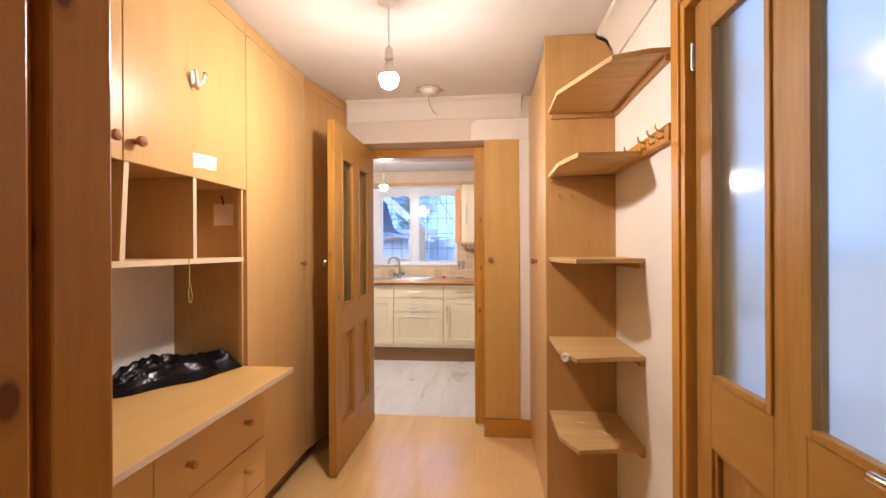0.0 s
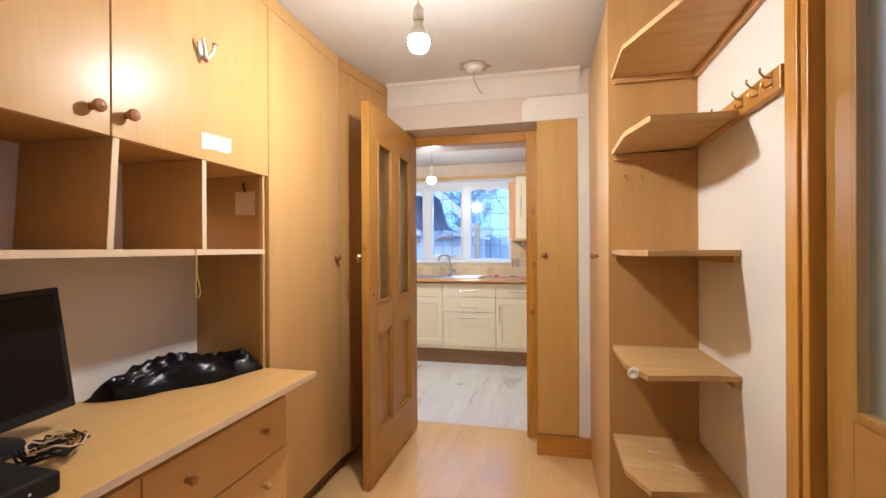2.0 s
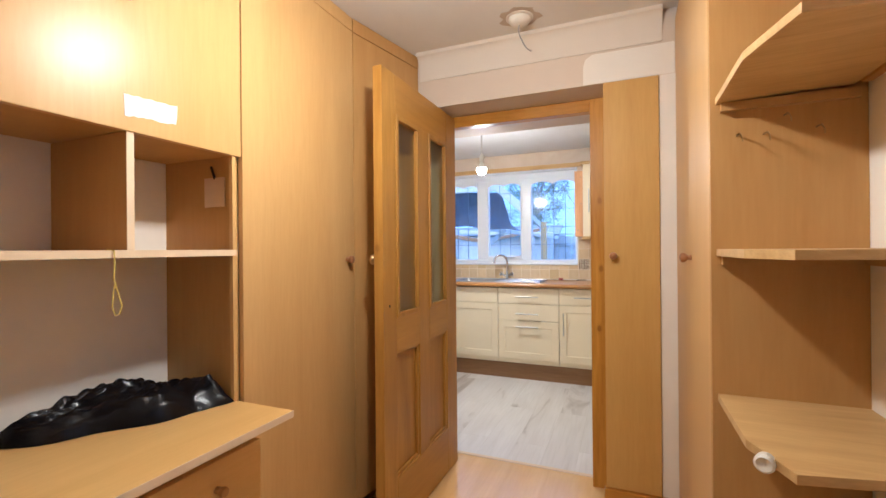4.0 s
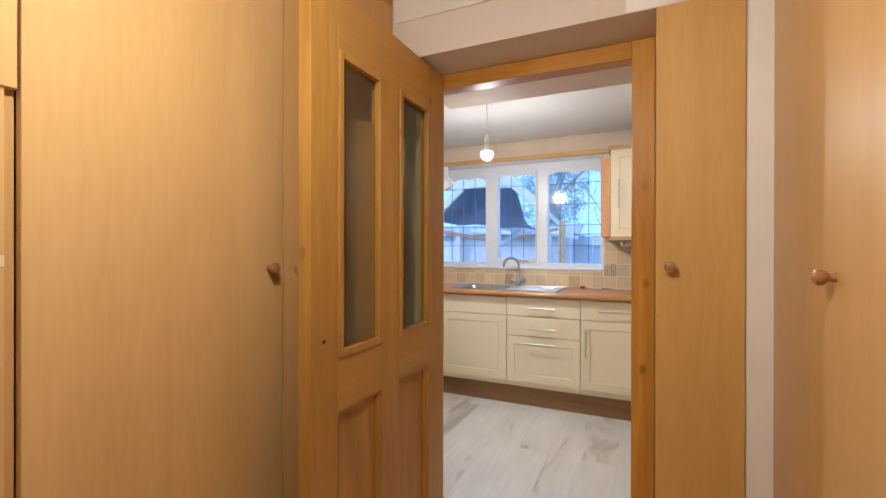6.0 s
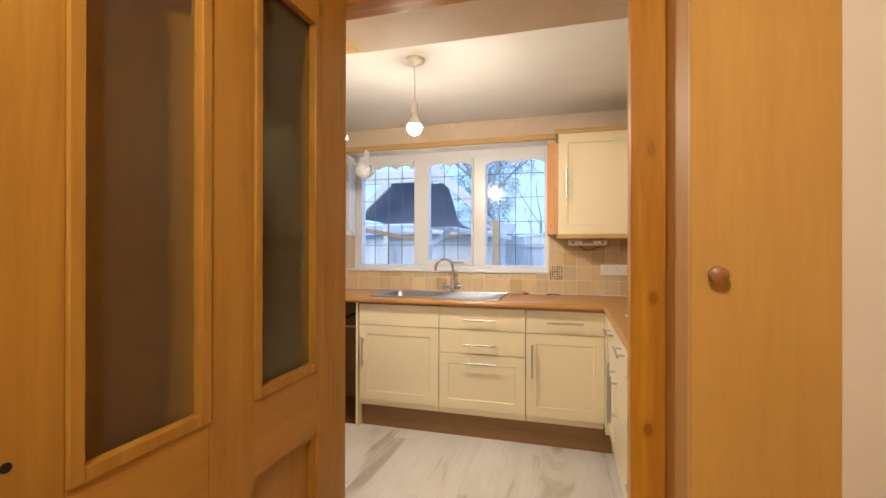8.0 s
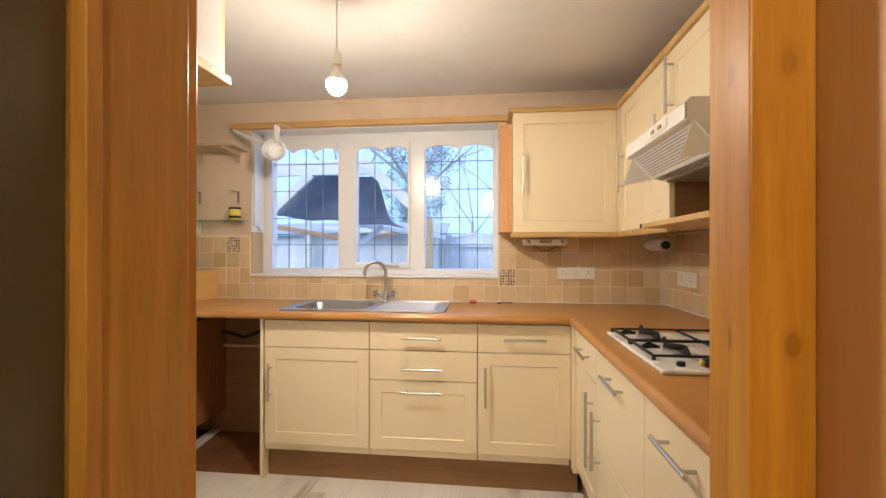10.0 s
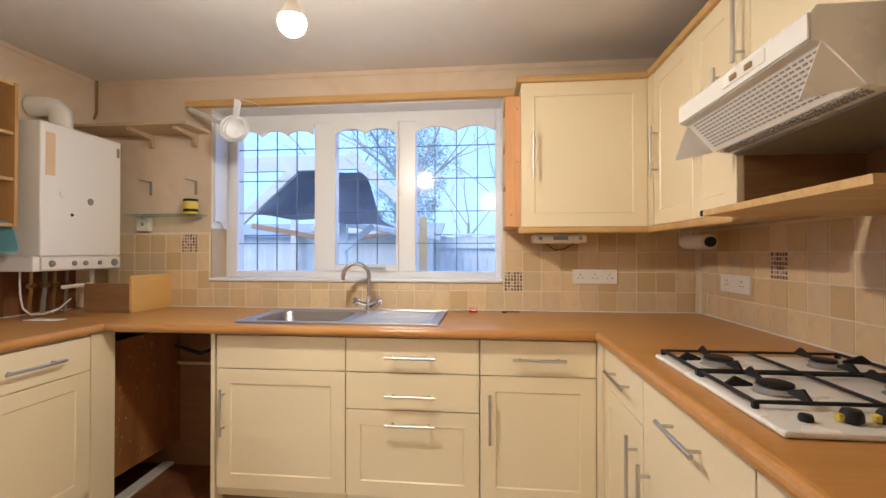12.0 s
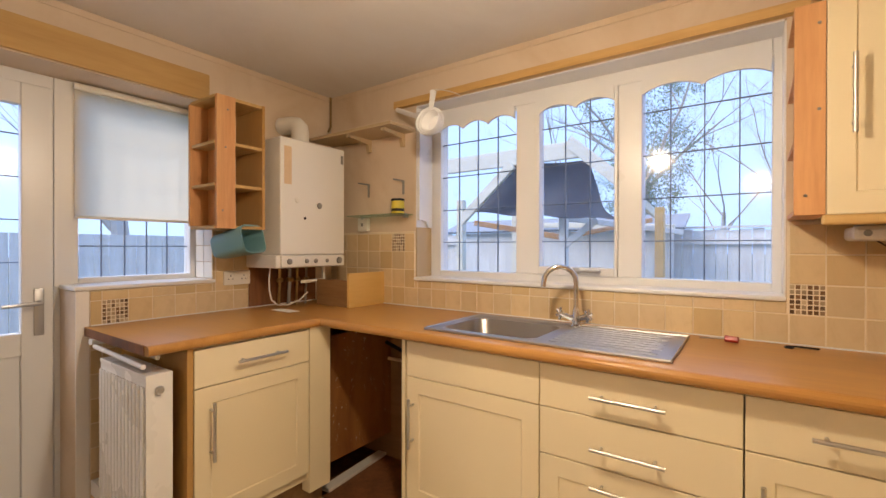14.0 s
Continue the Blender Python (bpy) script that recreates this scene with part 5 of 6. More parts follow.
part("rounded_edge", nose(None, "y", -2.1455, 1, 4.13, 4.87), WORKTOP, w_)
part("sawn_end", bm_boxes((LX + 0.012, -2.15, 4.1275, 4.1298, 0.874, TOP - 0.002)), VOID_WOOD, w_, "bare sawn chipboard end")
part("sealant", bm_boxes((LX + 0.0095, LX + 0.014, 4.15, WY - 0.0145, TOP + 0.0005, TOP + 0.005)), UPVC, w_, "white sealant line")

# sink and tap
sink = thing("sink", (-1.1, 5.1, TOP), "stainless steel sink with one bowl and a ribbed drainer", "sink")
rimz = TOP + 0.006
deck = bm_boxes((-1.555, -1.512, 4.915, 5.36, TOP + 0.0005, rimz), (-1.512, -1.103, 4.915, 4.968, TOP + 0.0005, rimz), (-1.512, -1.103, 5.282, 5.36, TOP + 0.0005, rimz), (-1.103, -0.652, 4.915, 5.36, TOP + 0.0005, rimz))
part("deck", deck, DRAINER, sink)
bowl = bmesh.new()
rings_ = []
for d_, z_ in ((0, rimz), (0.004, rimz - 0.006), (0.012, 0.80), (0.03, 0.765), (0.07, 0.757)):
    ring_ = []
    x0, x1, y0, y1, rr_ = -1.513 + d_, -1.102 - d_, 4.967 + d_, 5.283 - d_, 0.06
    for cx, cy, a0 in ((x1 - rr_, y1 - rr_, 0), (x0 + rr_, y1 - rr_, 90), (x0 + rr_, y0 + rr_, 180), (x1 - rr_, y0 + rr_, 270)):
        for k in range(6):
            g = radians(a0 + k * 18)
            ring_.append(bowl.verts.new((cx + rr_ * math.cos(g), cy + rr_ * math.sin(g), z_)))
    rings_.append(ring_)
for a, b in zip(rings_, rings_[1:]):
    for k in range(24):
        bowl.faces.new((a[k], a[(k + 1) % 24], b[(k + 1) % 24], b[k]))
bowl.faces.new(rings_[-1])
bmesh.ops.recalc_face_normals(bowl, faces=bowl.faces[:])
bmesh.ops.reverse_faces(bowl, faces=bowl.faces[:])
part("bowl", bowl, BOWL_STEEL, sink, "deep steel bowl", True)
for cx, cy, a0 in ((-1.162, 5.222, 0), (-1.453, 5.222, 90), (-1.453, 5.028, 180), (-1.162, 5.028, 270)):
    fx_, fy_ = (0.063 if a0 in (0, 270) else -0.063), (0.063 if a0 in (0, 90) else -0.063)
    arc = [(cx + 0.06 * math.cos(radians(a0 + k * 18)), cy + 0.06 * math.sin(radians(a0 + k * 18))) for k in range(6)]
    part("rim_corner", bm_prism([(cx + fx_, cy + fy_)] + arc, "z", rimz - 0.003, rimz - 0.0005), STEEL, sink)
part("rim", join(bm_tube([(-1.553, 4.917, rimz), (-0.654, 4.917, rimz), (-0.654, 5.358, rimz), (-1.553, 5.358, rimz), (-1.553, 4.917, rimz)], 0.005, 8)), STEEL, sink, "", True)
for k in range(9):
    y = 4.975 + 0.04 * k
    part("rib", bm_boxes((-1.05, -0.70 - 0.02 * (k % 2), y, y + 0.02, rimz - 0.001, rimz + 0.0035), bevel=0.0025), DRAINER, sink)
part("drain", bm_lathe([(0.04, 0), (0.038, 0.003), (0.012, 0.002), (0.001, 0.002)], (-1.31, 5.12, 0.757), (0, 0, 1)), CHROME, sink, "round drain", True)

tap = thing("mixer_tap", (-1.06, 5.315, rimz), "chrome swan-neck mixer tap with cross handles", "tap")
tx, ty = -1.06, 5.31
part("base", bm_lathe([(0.026, 0), (0.026, 0.006), (0.018, 0.012), (0.018, 0.06), (0.014, 0.07), (0.012, 0.08)], (tx, ty, rimz), (0, 0, 1)), CHROME, tap, "", True)
neck = [(tx, ty, rimz + 0.07), (tx, ty, rimz + 0.17)]
for k in range(9):
    g = math.pi * k / 8
    neck.append((tx - (0.065 - 0.065 * math.cos(g)) * 0.93, ty - (0.065 - 0.065 * math.cos(g)) * 0.4, rimz + 0.185 + 0.065 * math.sin(g)))
neck.append((tx - 0.122, ty - 0.053, rimz + 0.165))
part("spout", bm_tube(neck, 0.011, 12), CHROME, tap, "", True)
for s in (-1, 1):
    hb = bm_tube([(tx + s * 0.012, ty - 0.01, rimz + 0.035), (tx + s * 0.058, ty - 0.03, rimz + 0.055)], 0.011, 10)
    for a in (0, 60, 120):
        g = radians(a + 20)
        dx_, dz_ = 0.027 * math.cos(g) * 0.7, 0.027 * math.sin(g)
        add_tube(hb, [(tx + s * 0.058 - dx_, ty - 0.03, rimz + 0.055 - dz_), (tx + s * 0.058 + dx_, ty - 0.03, rimz + 0.055 + dz_)], 0.006, 8)
    part("cross_handle", hb, CHROME, tap, "", True)

# hob
hob = thing("hob", (0.3, 4.15, TOP), "white enamel gas hob with black pan supports", "hob")
HX0, HX1, HY0, HY1 = 0.045, 0.555, 3.87, 4.435
part("plate", bm_boxes((HX0, HX1, HY0, HY1, TOP + 0.0005, TOP + 0.012), bevel=0.005), WHITE, hob)
hz = TOP + 0.012
for bx, by, br in ((0.165, 4.32, 0.036), (0.425, 4.32, 0.03), (0.165, 4.09, 0.036), (0.425, 4.09, 0.034)):
    bn = part("burner", bm_lathe([(br * 1.2, 0), (br * 1.12, 0.002), (br, 0.004), (br, 0.009), (br * 1.05, 0.010), (br * 1.05, 0.014), (br * 0.9, 0.016), (0.001, 0.017)], (bx, by, hz), (0, 0, 1), 24), STEEL, hob, "round burner", True)
    part("cap", bm_lathe([(br * 0.95, 0.0), (br * 0.95, 0.004), (br * 0.8, 0.006), (0.001, 0.006)], (bx, by, hz + 0.0172), (0, 0, 1), 24), BLACK, bn, "black burner cap", True)
for y0, y1 in ((4.213, 4.425), (3.985, 4.197)):
    sp = bmesh.new()
    a, b = 0.065, 0.535
    zz = hz + 0.016
    for p, q in (((a, y0), (b, y0)), ((a, y1), (b, y1)), ((a, y0), (a, y1)), ((b, y0), (b, y1)), ((0.295, y0), (0.295, y1))):
        sp = join(sp, bm_boxes((min(p[0], q[0]) - 0.004, max(p[0], q[0]) + 0.004, min(p[1], q[1]) - 0.004, max(p[1], q[1]) + 0.004, zz - 0.007, zz), bevel=0.0015))
    cy = (y0 + y1) / 2
    for cx in (0.165, 0.425):
        for s in (-1, 1):
            e = a if (cx < 0.295) == (s < 0) else 0.295
            if cx > 0.295 and s > 0:
                e = b
            x_in = cx + s * 0.045
            if e != 0.295:
                sp = join(sp, bm_prism([(e, zz - 0.006), (x_in, zz - 0.004), (x_in, zz + 0.002), (e - s * 0.02, zz + 0.017), (e, zz + 0.002)], "y", cy - 0.003, cy + 0.003))
            y_e = y0 if s < 0 else y1
            y_in = cy + s * 0.045
            sp = join(sp, bm_prism([(y_e, zz - 0.006), (y_in, zz - 0.004), (y_in, zz + 0.002), (y_e - s * 0.02, zz + 0.017), (y_e, zz + 0.002)], "x", cx - 0.003, cx + 0.003))
    for cx in (a, b):
        for cy in (y0, y1):
            sp = join(sp, bm_boxes((cx - 0.005, cx + 0.005, cy - 0.005, cy + 0.005, hz - 0.001, zz - 0.001)))
    part("pan_support", sp, BLACK, hob, "black cast-iron pan support")
for k in range(5):
    kx = 0.115 if k == 0 else 0.13 + 0.06 * k
    kn = part("control_knob", bm_lathe([(0.013, 0), (0.018, 0.004), (0.017, 0.018), (0.014, 0.023), (0.001, 0.024)] if k else [(0.011, 0), (0.012, 0.006), (0.010, 0.012), (0.001, 0.013)], (kx, 3.925, hz), (0, 0, 1), 18), BLACK, hob, "black control knob", True)
    if k:
        part("pointer", bm_boxes((kx - 0.025, kx - 0.012, 3.918, 3.932, hz + 0.002, hz + 0.016), bevel=0.003), YELLOW, kn, "worn yellow knob edge")

# ---- wall units ----
UZ0, UZ1 = 1.343, 2.02
fU = facing("-y", 5.184)
fU2 = facing("-x", 0.309)


def wall_unit(label, f, box, doors, group="wall units"):
    ob = thing("wall_cabinet", ((box[0] + box[1]) / 2, (box[2] + box[3]) / 2, box[4]), label, "cabinet", group)
    part("carcass", bm_boxes(box), CREAM, ob)
    for a, b, v0, v1, hu, hv, hl in doors:
        dd = part("door", bm_front(f, a, b, v0, v1, 0.019, 0.062), CREAM, ob)
        if hl:
            bar_handle(dd, f, hu, hv, hl, True)
    return ob


wall_unit("cream shaker wall cabinet beside the window", fU, (-0.287, 0.28, 5.186, WY - 0.002, UZ0 + 0.002, UZ1), [(-0.288, 0.284, UZ0, UZ1, -0.232, 1.675, 0.22)])
solid("corner_post", bm_boxes((0.286, 0.309, 5.11, 5.185, UZ0, UZ1), bevel=0.001), CREAM, "cream corner post between wall cabinets", "panel")
wall_unit("cream shaker corner wall cabinet", fU2, (0.311, RX - 0.002, 4.463, WY - 0.002, UZ0 + 0.002, UZ1), [(4.745, 5.106, UZ0, UZ1, 5.06, 1.66, 0.22), (4.463, 4.741, UZ0, UZ1, 4.53, 1.69, 0.22)])
wall_unit("cream bridging cabinet above the cooker hood", fU2, (0.311, RX - 0.002, 3.929, 4.460, 1.685, UZ1), [(3.929, 4.460, 1.68, UZ1, 4.42, 1.88, 0.22)])
wall_unit("cream shaker wall cabinet beside the doorway", fU2, (0.311, RX - 0.002, 3.64, 3.925, UZ0 + 0.002, UZ1), [(3.64, 3.925, UZ0, UZ1, 3.875, 1.715, 0.24)])
solid("niche_lining", bm_boxes((0.311, RX - 0.002, 4.4608, 4.4622, UZ0, 1.51), (RX - 0.006, RX - 0.001, 3.93, 4.46, UZ0, 1.51)), PLINTH, "dark brown lining of the hood recess", "panel")
solid("cornice", join(bm_boxes((-0.31, 0.30, 5.15, WY - 0.002, 2.0205, 2.05), bevel=0.006), bm_boxes((0.275, RX - 0.002, 3.64, 5.149, 2.0205, 2.05), bevel=0.006)), BEECH_X, "wooden cornice on top of the wall cabinets", "cornice")
solid("light_rail", join(bm_boxes((-0.30, 0.30, 5.155, 5.18, 1.312, 1.342), bevel=0.008), bm_boxes((0.28, 0.305, 4.47, 5.154, 1.312, 1.342), bevel=0.008)), BEECH_X, "rounded wooden rail under the wall cabinets", "rail")
es = thing("end_shelf_unit", (-0.33, 5.3, 1.345), "open orange softwood end shelves beside the window", "shelf")
part("front_board", bm_boxes((-0.362, -0.29, 5.166, 5.184, 1.343, 1.96), bevel=0.001), RAW_WOOD, es)
part("side_board", bm_boxes((-0.306, -0.29, 5.185, WY - 0.002, 1.343, 1.96)), RAW_WOOD, es)
for z in (1.343, 1.55, 1.75, 1.944):
    part("shelf", bm_boxes((-0.362, -0.3065, 5.185, WY - 0.002, z, z + 0.015)), RAW_WOOD, es)
for z in (1.40, 1.40, 1.65, 1.90):
    part("screw", bm_lathe([(0.005, 0), (0.004, 0.002), (0.001, 0.0025)], (-0.335 + 0.03 * (z > 1.5), 5.166, z), (0, -1, 0), 8), GREY, es)

hood = thing("cooker_hood", (0.4, 4.19, 1.5), "white cooker hood with a pulled-out slotted visor", "cooker hood")
A, B = 3.931, 4.458
part("body", bm_prism([(0.142, 1.668), (0.132, 1.655), (0.132, 1.604), (0.155, 1.60), (0.225, 1.522), (0.26, 1.515), (RX - 0.003, 1.515), (RX - 0.003, 1.668)], "y", A, B), WHITE, hood)
part("lip", bm_boxes((0.126, 0.1315, A, B, 1.606, 1.655), bevel=0.002), WHITE, hood, "white front lip")
part("switch_panel", bm_boxes((0.1235, 0.1262, 4.05, 4.21, 1.618, 1.645), bevel=0.001), PLASTIC, hood, "cream switch panel")
for y in (4.09, 4.15):
    part("switch", bm_boxes((0.119, 0.1236, y, y + 0.025, 1.625, 1.637), bevel=0.001), BRASS, hood)
for y0 in (A, B - 0.003):
    part("visor_flap", bm_prism([(0.149, 1.601), (0.112, 1.497), (0.223, 1.519)], "y", y0, y0 + 0.003), WHITE, hood, "triangular visor side")
sl = bmesh.new()
for r_ in range(9):
    px_, pz_ = 0.160 + 0.0068 * r_, 1.594 - 0.0076 * r_
    for c_ in range(26):
        y = A + 0.022 + 0.0188 * c_
        bmq = bm_boxes((-0.0008, 0.0008, y, y + 0.012, -0.0022, 0.0022))
        bmq.transform(Matrix.Translation((px_ - 0.0004, 0, pz_ - 0.0003)) @ Matrix.Rotation(radians(-42), 4, "Y"))
        sl = join(sl, bmq)
for r_ in range(3):
    for c_ in range(26):
        y = A + 0.022 + 0.0188 * c_
        sl = join(sl, bm_boxes((0.230 + 0.01 * r_, 0.235 + 0.01 * r_, y, y + 0.012, 1.5145 + 0.0035 * (2 - r_) / 2 - 0.001, 1.5205)))
tagged(part("slots", sl, VENT, hood, "rows of dark vent slots"), kind="stuff")
part("filter", bm_boxes((0.275, RX - 0.01, A + 0.01, B - 0.01, 1.508, 1.5148)), GREY, hood, "grey grease filter underneath")
ps = bm_prism([(0.135, 3.81), (0.30, 3.83), (0.308, 3.93), (0.64, 3.93), (0.64, 4.44), (0.30, 4.44), (0.165, 4.40)], "z", 1.325, 1.342, 0.001)
solid("loose_shelf", ps, BEECH_X, "loose beech board below the cooker hood", "shelf")
solid("loose_bar", bm_boxes((0.162, 0.186, 4.402, 4.412, 1.326, 1.342), bevel=0.002), BLACK, "black end cap on the loose board", "cap")
solid("hood_cable", bm_tube([(0.252, 3.880, 1.83), (0.246, 3.887, 1.80), (0.248, 3.896, 1.74), (0.25, 3.900, 1.68), (0.252, 3.899, 1.62), (0.258, 3.893, 1.575), (0.262, 3.889, 1.55), (0.265, 3.872, 1.535), (0.268, 3.850, 1.53)], [0.006, 0.006, 0.006, 0.006, 0.006, 0.0055, 0.005, 0.0025, 0.0018], 8), BLACK, "black cable hanging from the wall cabinet handle", "cable", smooth=True)

# left rack, boiler and shelf corner
rack = thing("open_rack", (-2.6, 4.62, 1.335), "open orange softwood wall rack with shelves", "shelf")
part("post", bm_boxes((-2.52, -2.50, 4.558, 4.648, 1.335, 1.965), bevel=0.001), RAW_WOOD, rack)
part("partition", bm_boxes((LX + 0.002, -2.5205, 4.634, 4.648, 1.335, 1.965)), RAW_WOOD, rack)
part("side_board", bm_boxes((LX + 0.002, -2.50, 4.79, 4.804, 1.335, 1.965)), BEECH_DARK, rack)
for z in (1.335, 1.535, 1.735, 1.95):
    part("shelf", bm_boxes((LX + 0.002, -2.505, 4.6485, 4.7895, z, z + 0.014)), BEECH_X, rack)
    part("shelf", bm_boxes((LX + (0.0165 if 1.34 < z < 1.94 else 0.002), -2.5205, 4.553, 4.6335, z, z + 0.014)), BEECH_X, rack)
part("back_panel", bm_boxes((LX + 0.002, LX + 0.016, 4.545, 4.6335, 1.3495, 1.9495)), RAW_WOOD, rack)
for y, z in ((4.60, 1.72), (4.585, 1.42), (4.61, 1.90)):
    part("screw", bm_lathe([(0.005, 0), (0.004, 0.002), (0.001, 0.0025)], (-2.5, y, z), (1, 0, 0), 8), GREY, rack)
boil = thing("boiler", (-2.6, 5.08, 1.13), "white wall-hung gas boiler with a control strip", "boiler")
part("casing", bm_boxes((LX + 0.002, -2.462, 4.868, 5.304, 1.205, 1.826), bevel=0.006), BOILER_WHITE, boil)
part("base_casing", bm_boxes((LX + 0.002, -2.47, 4.845, 5.304, 1.135, 1.2045), bevel=0.006), BOILER_WHITE, boil)
strip = part("control_strip", bm_boxes((-2.4695, -2.458, 4.872, 5.30, 1.14, 1.2), bevel=0.003), PLASTIC, boil, "white control strip")
for y, r in ((4.92, 0.016), (5.03, 0.013), (5.09, 0.013), (5.17, 0.011), (5.26, 0.02)):
    part("dial", bm_lathe([(r, 0), (r * 0.9, 0.006), (r * 0.5, 0.01), (0.001, 0.01)], (-2.458, y, 1.17), (1, 0, 0)), GREY, strip, "grey dial", True)
for y, z, r, mt in ((4.97, 1.50, 0.016, PLASTIC), (5.12, 1.48, 0.018, GREY), (5.02, 1.405, 0.008, BLACK)):
    part("badge", bm_lathe([(r, 0), (r * 0.8, 0.004), (0.001, 0.005)], (-2.462, y, z), (1, 0, 0)), mt, boil, "round badge", True)
part("vent_label", bm_boxes((-2.4618, -2.4605, 4.89, 4.935, 1.58, 1.78)), TAN_PAPER, boil, "faded brown label strip")
part("vent_label", bm_boxes((-2.4618, -2.4605, 5.275, 5.292, 1.74, 1.79)), GREY, boil)
flue = [(-2.61, 5.10, 1.826), (-2.61, 5.10, 1.90), (-2.615, 5.10, 1.935), (-2.635, 5.095, 1.955), (-2.67, 5.09, 1.962), (LX + 0.001, 5.07, 1.962)]
part("flue", bm_tube(flue, 0.05, 18), PLASTIC, boil, "white flue elbow", True)
part("flue_collar", bm_tube([(-2.61, 5.10, 1.827), (-2.61, 5.10, 1.845)], 0.058, 18), PLASTIC, boil, "", True)
pipes = thing("pipes", (-2.6, 5.1, TOP), "copper and white pipes and hoses under the boiler", "pipe")
for y, mt, r in ((4.985, BRASS, 0.008), (5.05, GREY, 0.01), (5.10, BRASS, 0.008), (5.165, GREY, 0.007)):
    part("pipe", bm_tube([(-2.64, y, 1.136), (-2.64, y, 1.03), (-2.65, y + 0.004, 1.0), (-2.655, y + 0.004, TOP + 0.001)], r, 8), mt, pipes, "", True)
    part("valve", bm_tube([(-2.64, y - 0.016, 1.06), (-2.64, y + 0.016, 1.06)], r * 1.5, 8), BRASS, pipes, "brass valve", True)
part("pipe", bm_tube([(-2.55, 5.22, 1.136), (-2.55, 5.22, 1.062), (-2.552, 5.21, 1.054), (-2.56, 5.12, 1.05), (-2.60, 5.10, 1.045)], 0.010, 8), PLASTIC, pipes, "white angled pipe", True)
part("hose", bm_tube([(-2.60, 4.90, 1.134), (-2.565, 4.87, 1.08), (-2.555, 4.865, 1.02), (-2.56, 4.88, 0.965), (-2.575, 4.93, 0.93), (-2.58, 5.0, 0.925), (-2.575, 5.07, 0.945), (-2.58, 5.13, 0.985)], 0.004, 8), PLASTIC, pipes, "thin white hose", True)
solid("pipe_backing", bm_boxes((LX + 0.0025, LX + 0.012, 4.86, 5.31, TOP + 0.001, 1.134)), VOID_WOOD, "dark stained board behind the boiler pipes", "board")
off = thing("offcut_board", (-2.4, 5.2, TOP), "two pale beech offcuts standing in an L on the worktop", "board")
part("panel", bm_boxes((-2.281, -2.265, 5.16, 5.442, TOP + 0.001, 1.102), bevel=0.001), BEECH_Y, off)
# Brown in place of beech: this side's shade is in the colour.
part("panel", bm_boxes((-2.55, -2.2815, 5.172, 5.188, TOP + 0.001, 1.06), bevel=0.001), PLINTH, off, "beech offcut coloured brown for its shaded side")
tub = bmesh.new()
prof = [((0.055, 0.045), 0.0), ((0.062, 0.05), 0.012), ((0.075, 0.06), 0.16), ((0.07, 0.055), 0.16), ((0.055, 0.043), 0.02)]
ringst = []
for (rx_, ry_), h_ in prof:
    ringst.append([tub.verts.new((math.copysign(abs(math.cos(k * math.pi / 12)) ** 0.5, math.cos(k * math.pi / 12)) * rx_, math.copysign(abs(math.sin(k * math.pi / 12)) ** 0.5, math.sin(k * math.pi / 12)) * ry_, h_)) for k in range(24)])
for a, b in zip(ringst, ringst[1:]):
    for k in range(24):
        tub.faces.new((a[k], a[(k + 1) % 24], b[(k + 1) % 24], b[k]))
tub.faces.new(ringst[0][::-1])
tub.faces.new(ringst[-1])
tub.transform(Matrix.Translation((-2.67, 4.665, 1.243)) @ Vector((0.88, 0.34, 0.22)).to_track_quat("Z", "Y").to_matrix().to_4x4() @ Matrix.Diagonal((1.15, 1.2, 1.25, 1)))
solid("plastic_tub", tub, TEAL, "teal plastic tub hung under the wall rack", "tub", smooth=True)

shelf = thing("wall_shelf", (-2.27, 5.35, 1.96), "plain wooden shelf on brackets beside the window", "shelf")
part("board", bm_boxes((LX + 0.04, -2.035, 5.24, WY - 0.002, 1.905, 1.922), bevel=0.001), SHELF_PAINT, shelf)
for x in (-2.39, -2.12):
    part("bracket", bm_prism([(5.27, 1.9045), (WY - 0.001, 1.9045), (WY - 0.001, 1.83), (WY - 0.02, 1.83), (WY - 0.03, 1.875), (5.27, 1.89)], "x", x - 0.012, x + 0.012), SHELF_PAINT, shelf)
for x in (-2.40, -2.12):
    solid("shelf_bracket", join(bm_boxes((x - 0.006, x + 0.006, 5.36, WY - 0.001, 1.628, 1.636)), bm_boxes((x - 0.006, x + 0.006, WY - 0.008, WY - 0.001, 1.555, 1.6285))), GREY, "bare grey metal shelf bracket on the wall", "bracket", "bare brackets")
gs = thing("glass_shelf", (-2.26, 5.39, 1.425), "narrow glass shelf with metal clips", "shelf")
part("glass", bm_boxes((-2.47, -2.05, 5.33, WY - 0.003, 1.430, 1.437)), SHELF_GLASS, gs, "green-edged glass")
for x in (-2.43, -2.09):
    part("clip", bm_boxes((x - 0.008, x + 0.008, 5.415, WY - 0.001, 1.417, 1.4295), bevel=0.002), STEEL, gs)
tin = thing("tin", (-2.10, 5.37, 1.437), "small yellow-banded tin on the glass shelf", "tin")
part("body", bm_lathe([(0.036, 0), (0.037, 0.002), (0.037, 0.068), (0.036, 0.07)], (-2.10, 5.375, 1.4375), (0, 0, 1), 20), YELLOW, tin, "", True)
part("band", bm_lathe([(0.0375, 0), (0.0375, 0.016), (0.0365, 0.0165)], (-2.10, 5.375, 1.449), (0, 0, 1), 20), BLACK, tin, "black band", True)
part("lid", bm_lathe([(0.038, 0), (0.038, 0.012), (0.034, 0.014), (0.001, 0.014)], (-2.10, 5.375, 1.5076), (0, 0, 1), 20), BLACK, tin, "black lid", True)
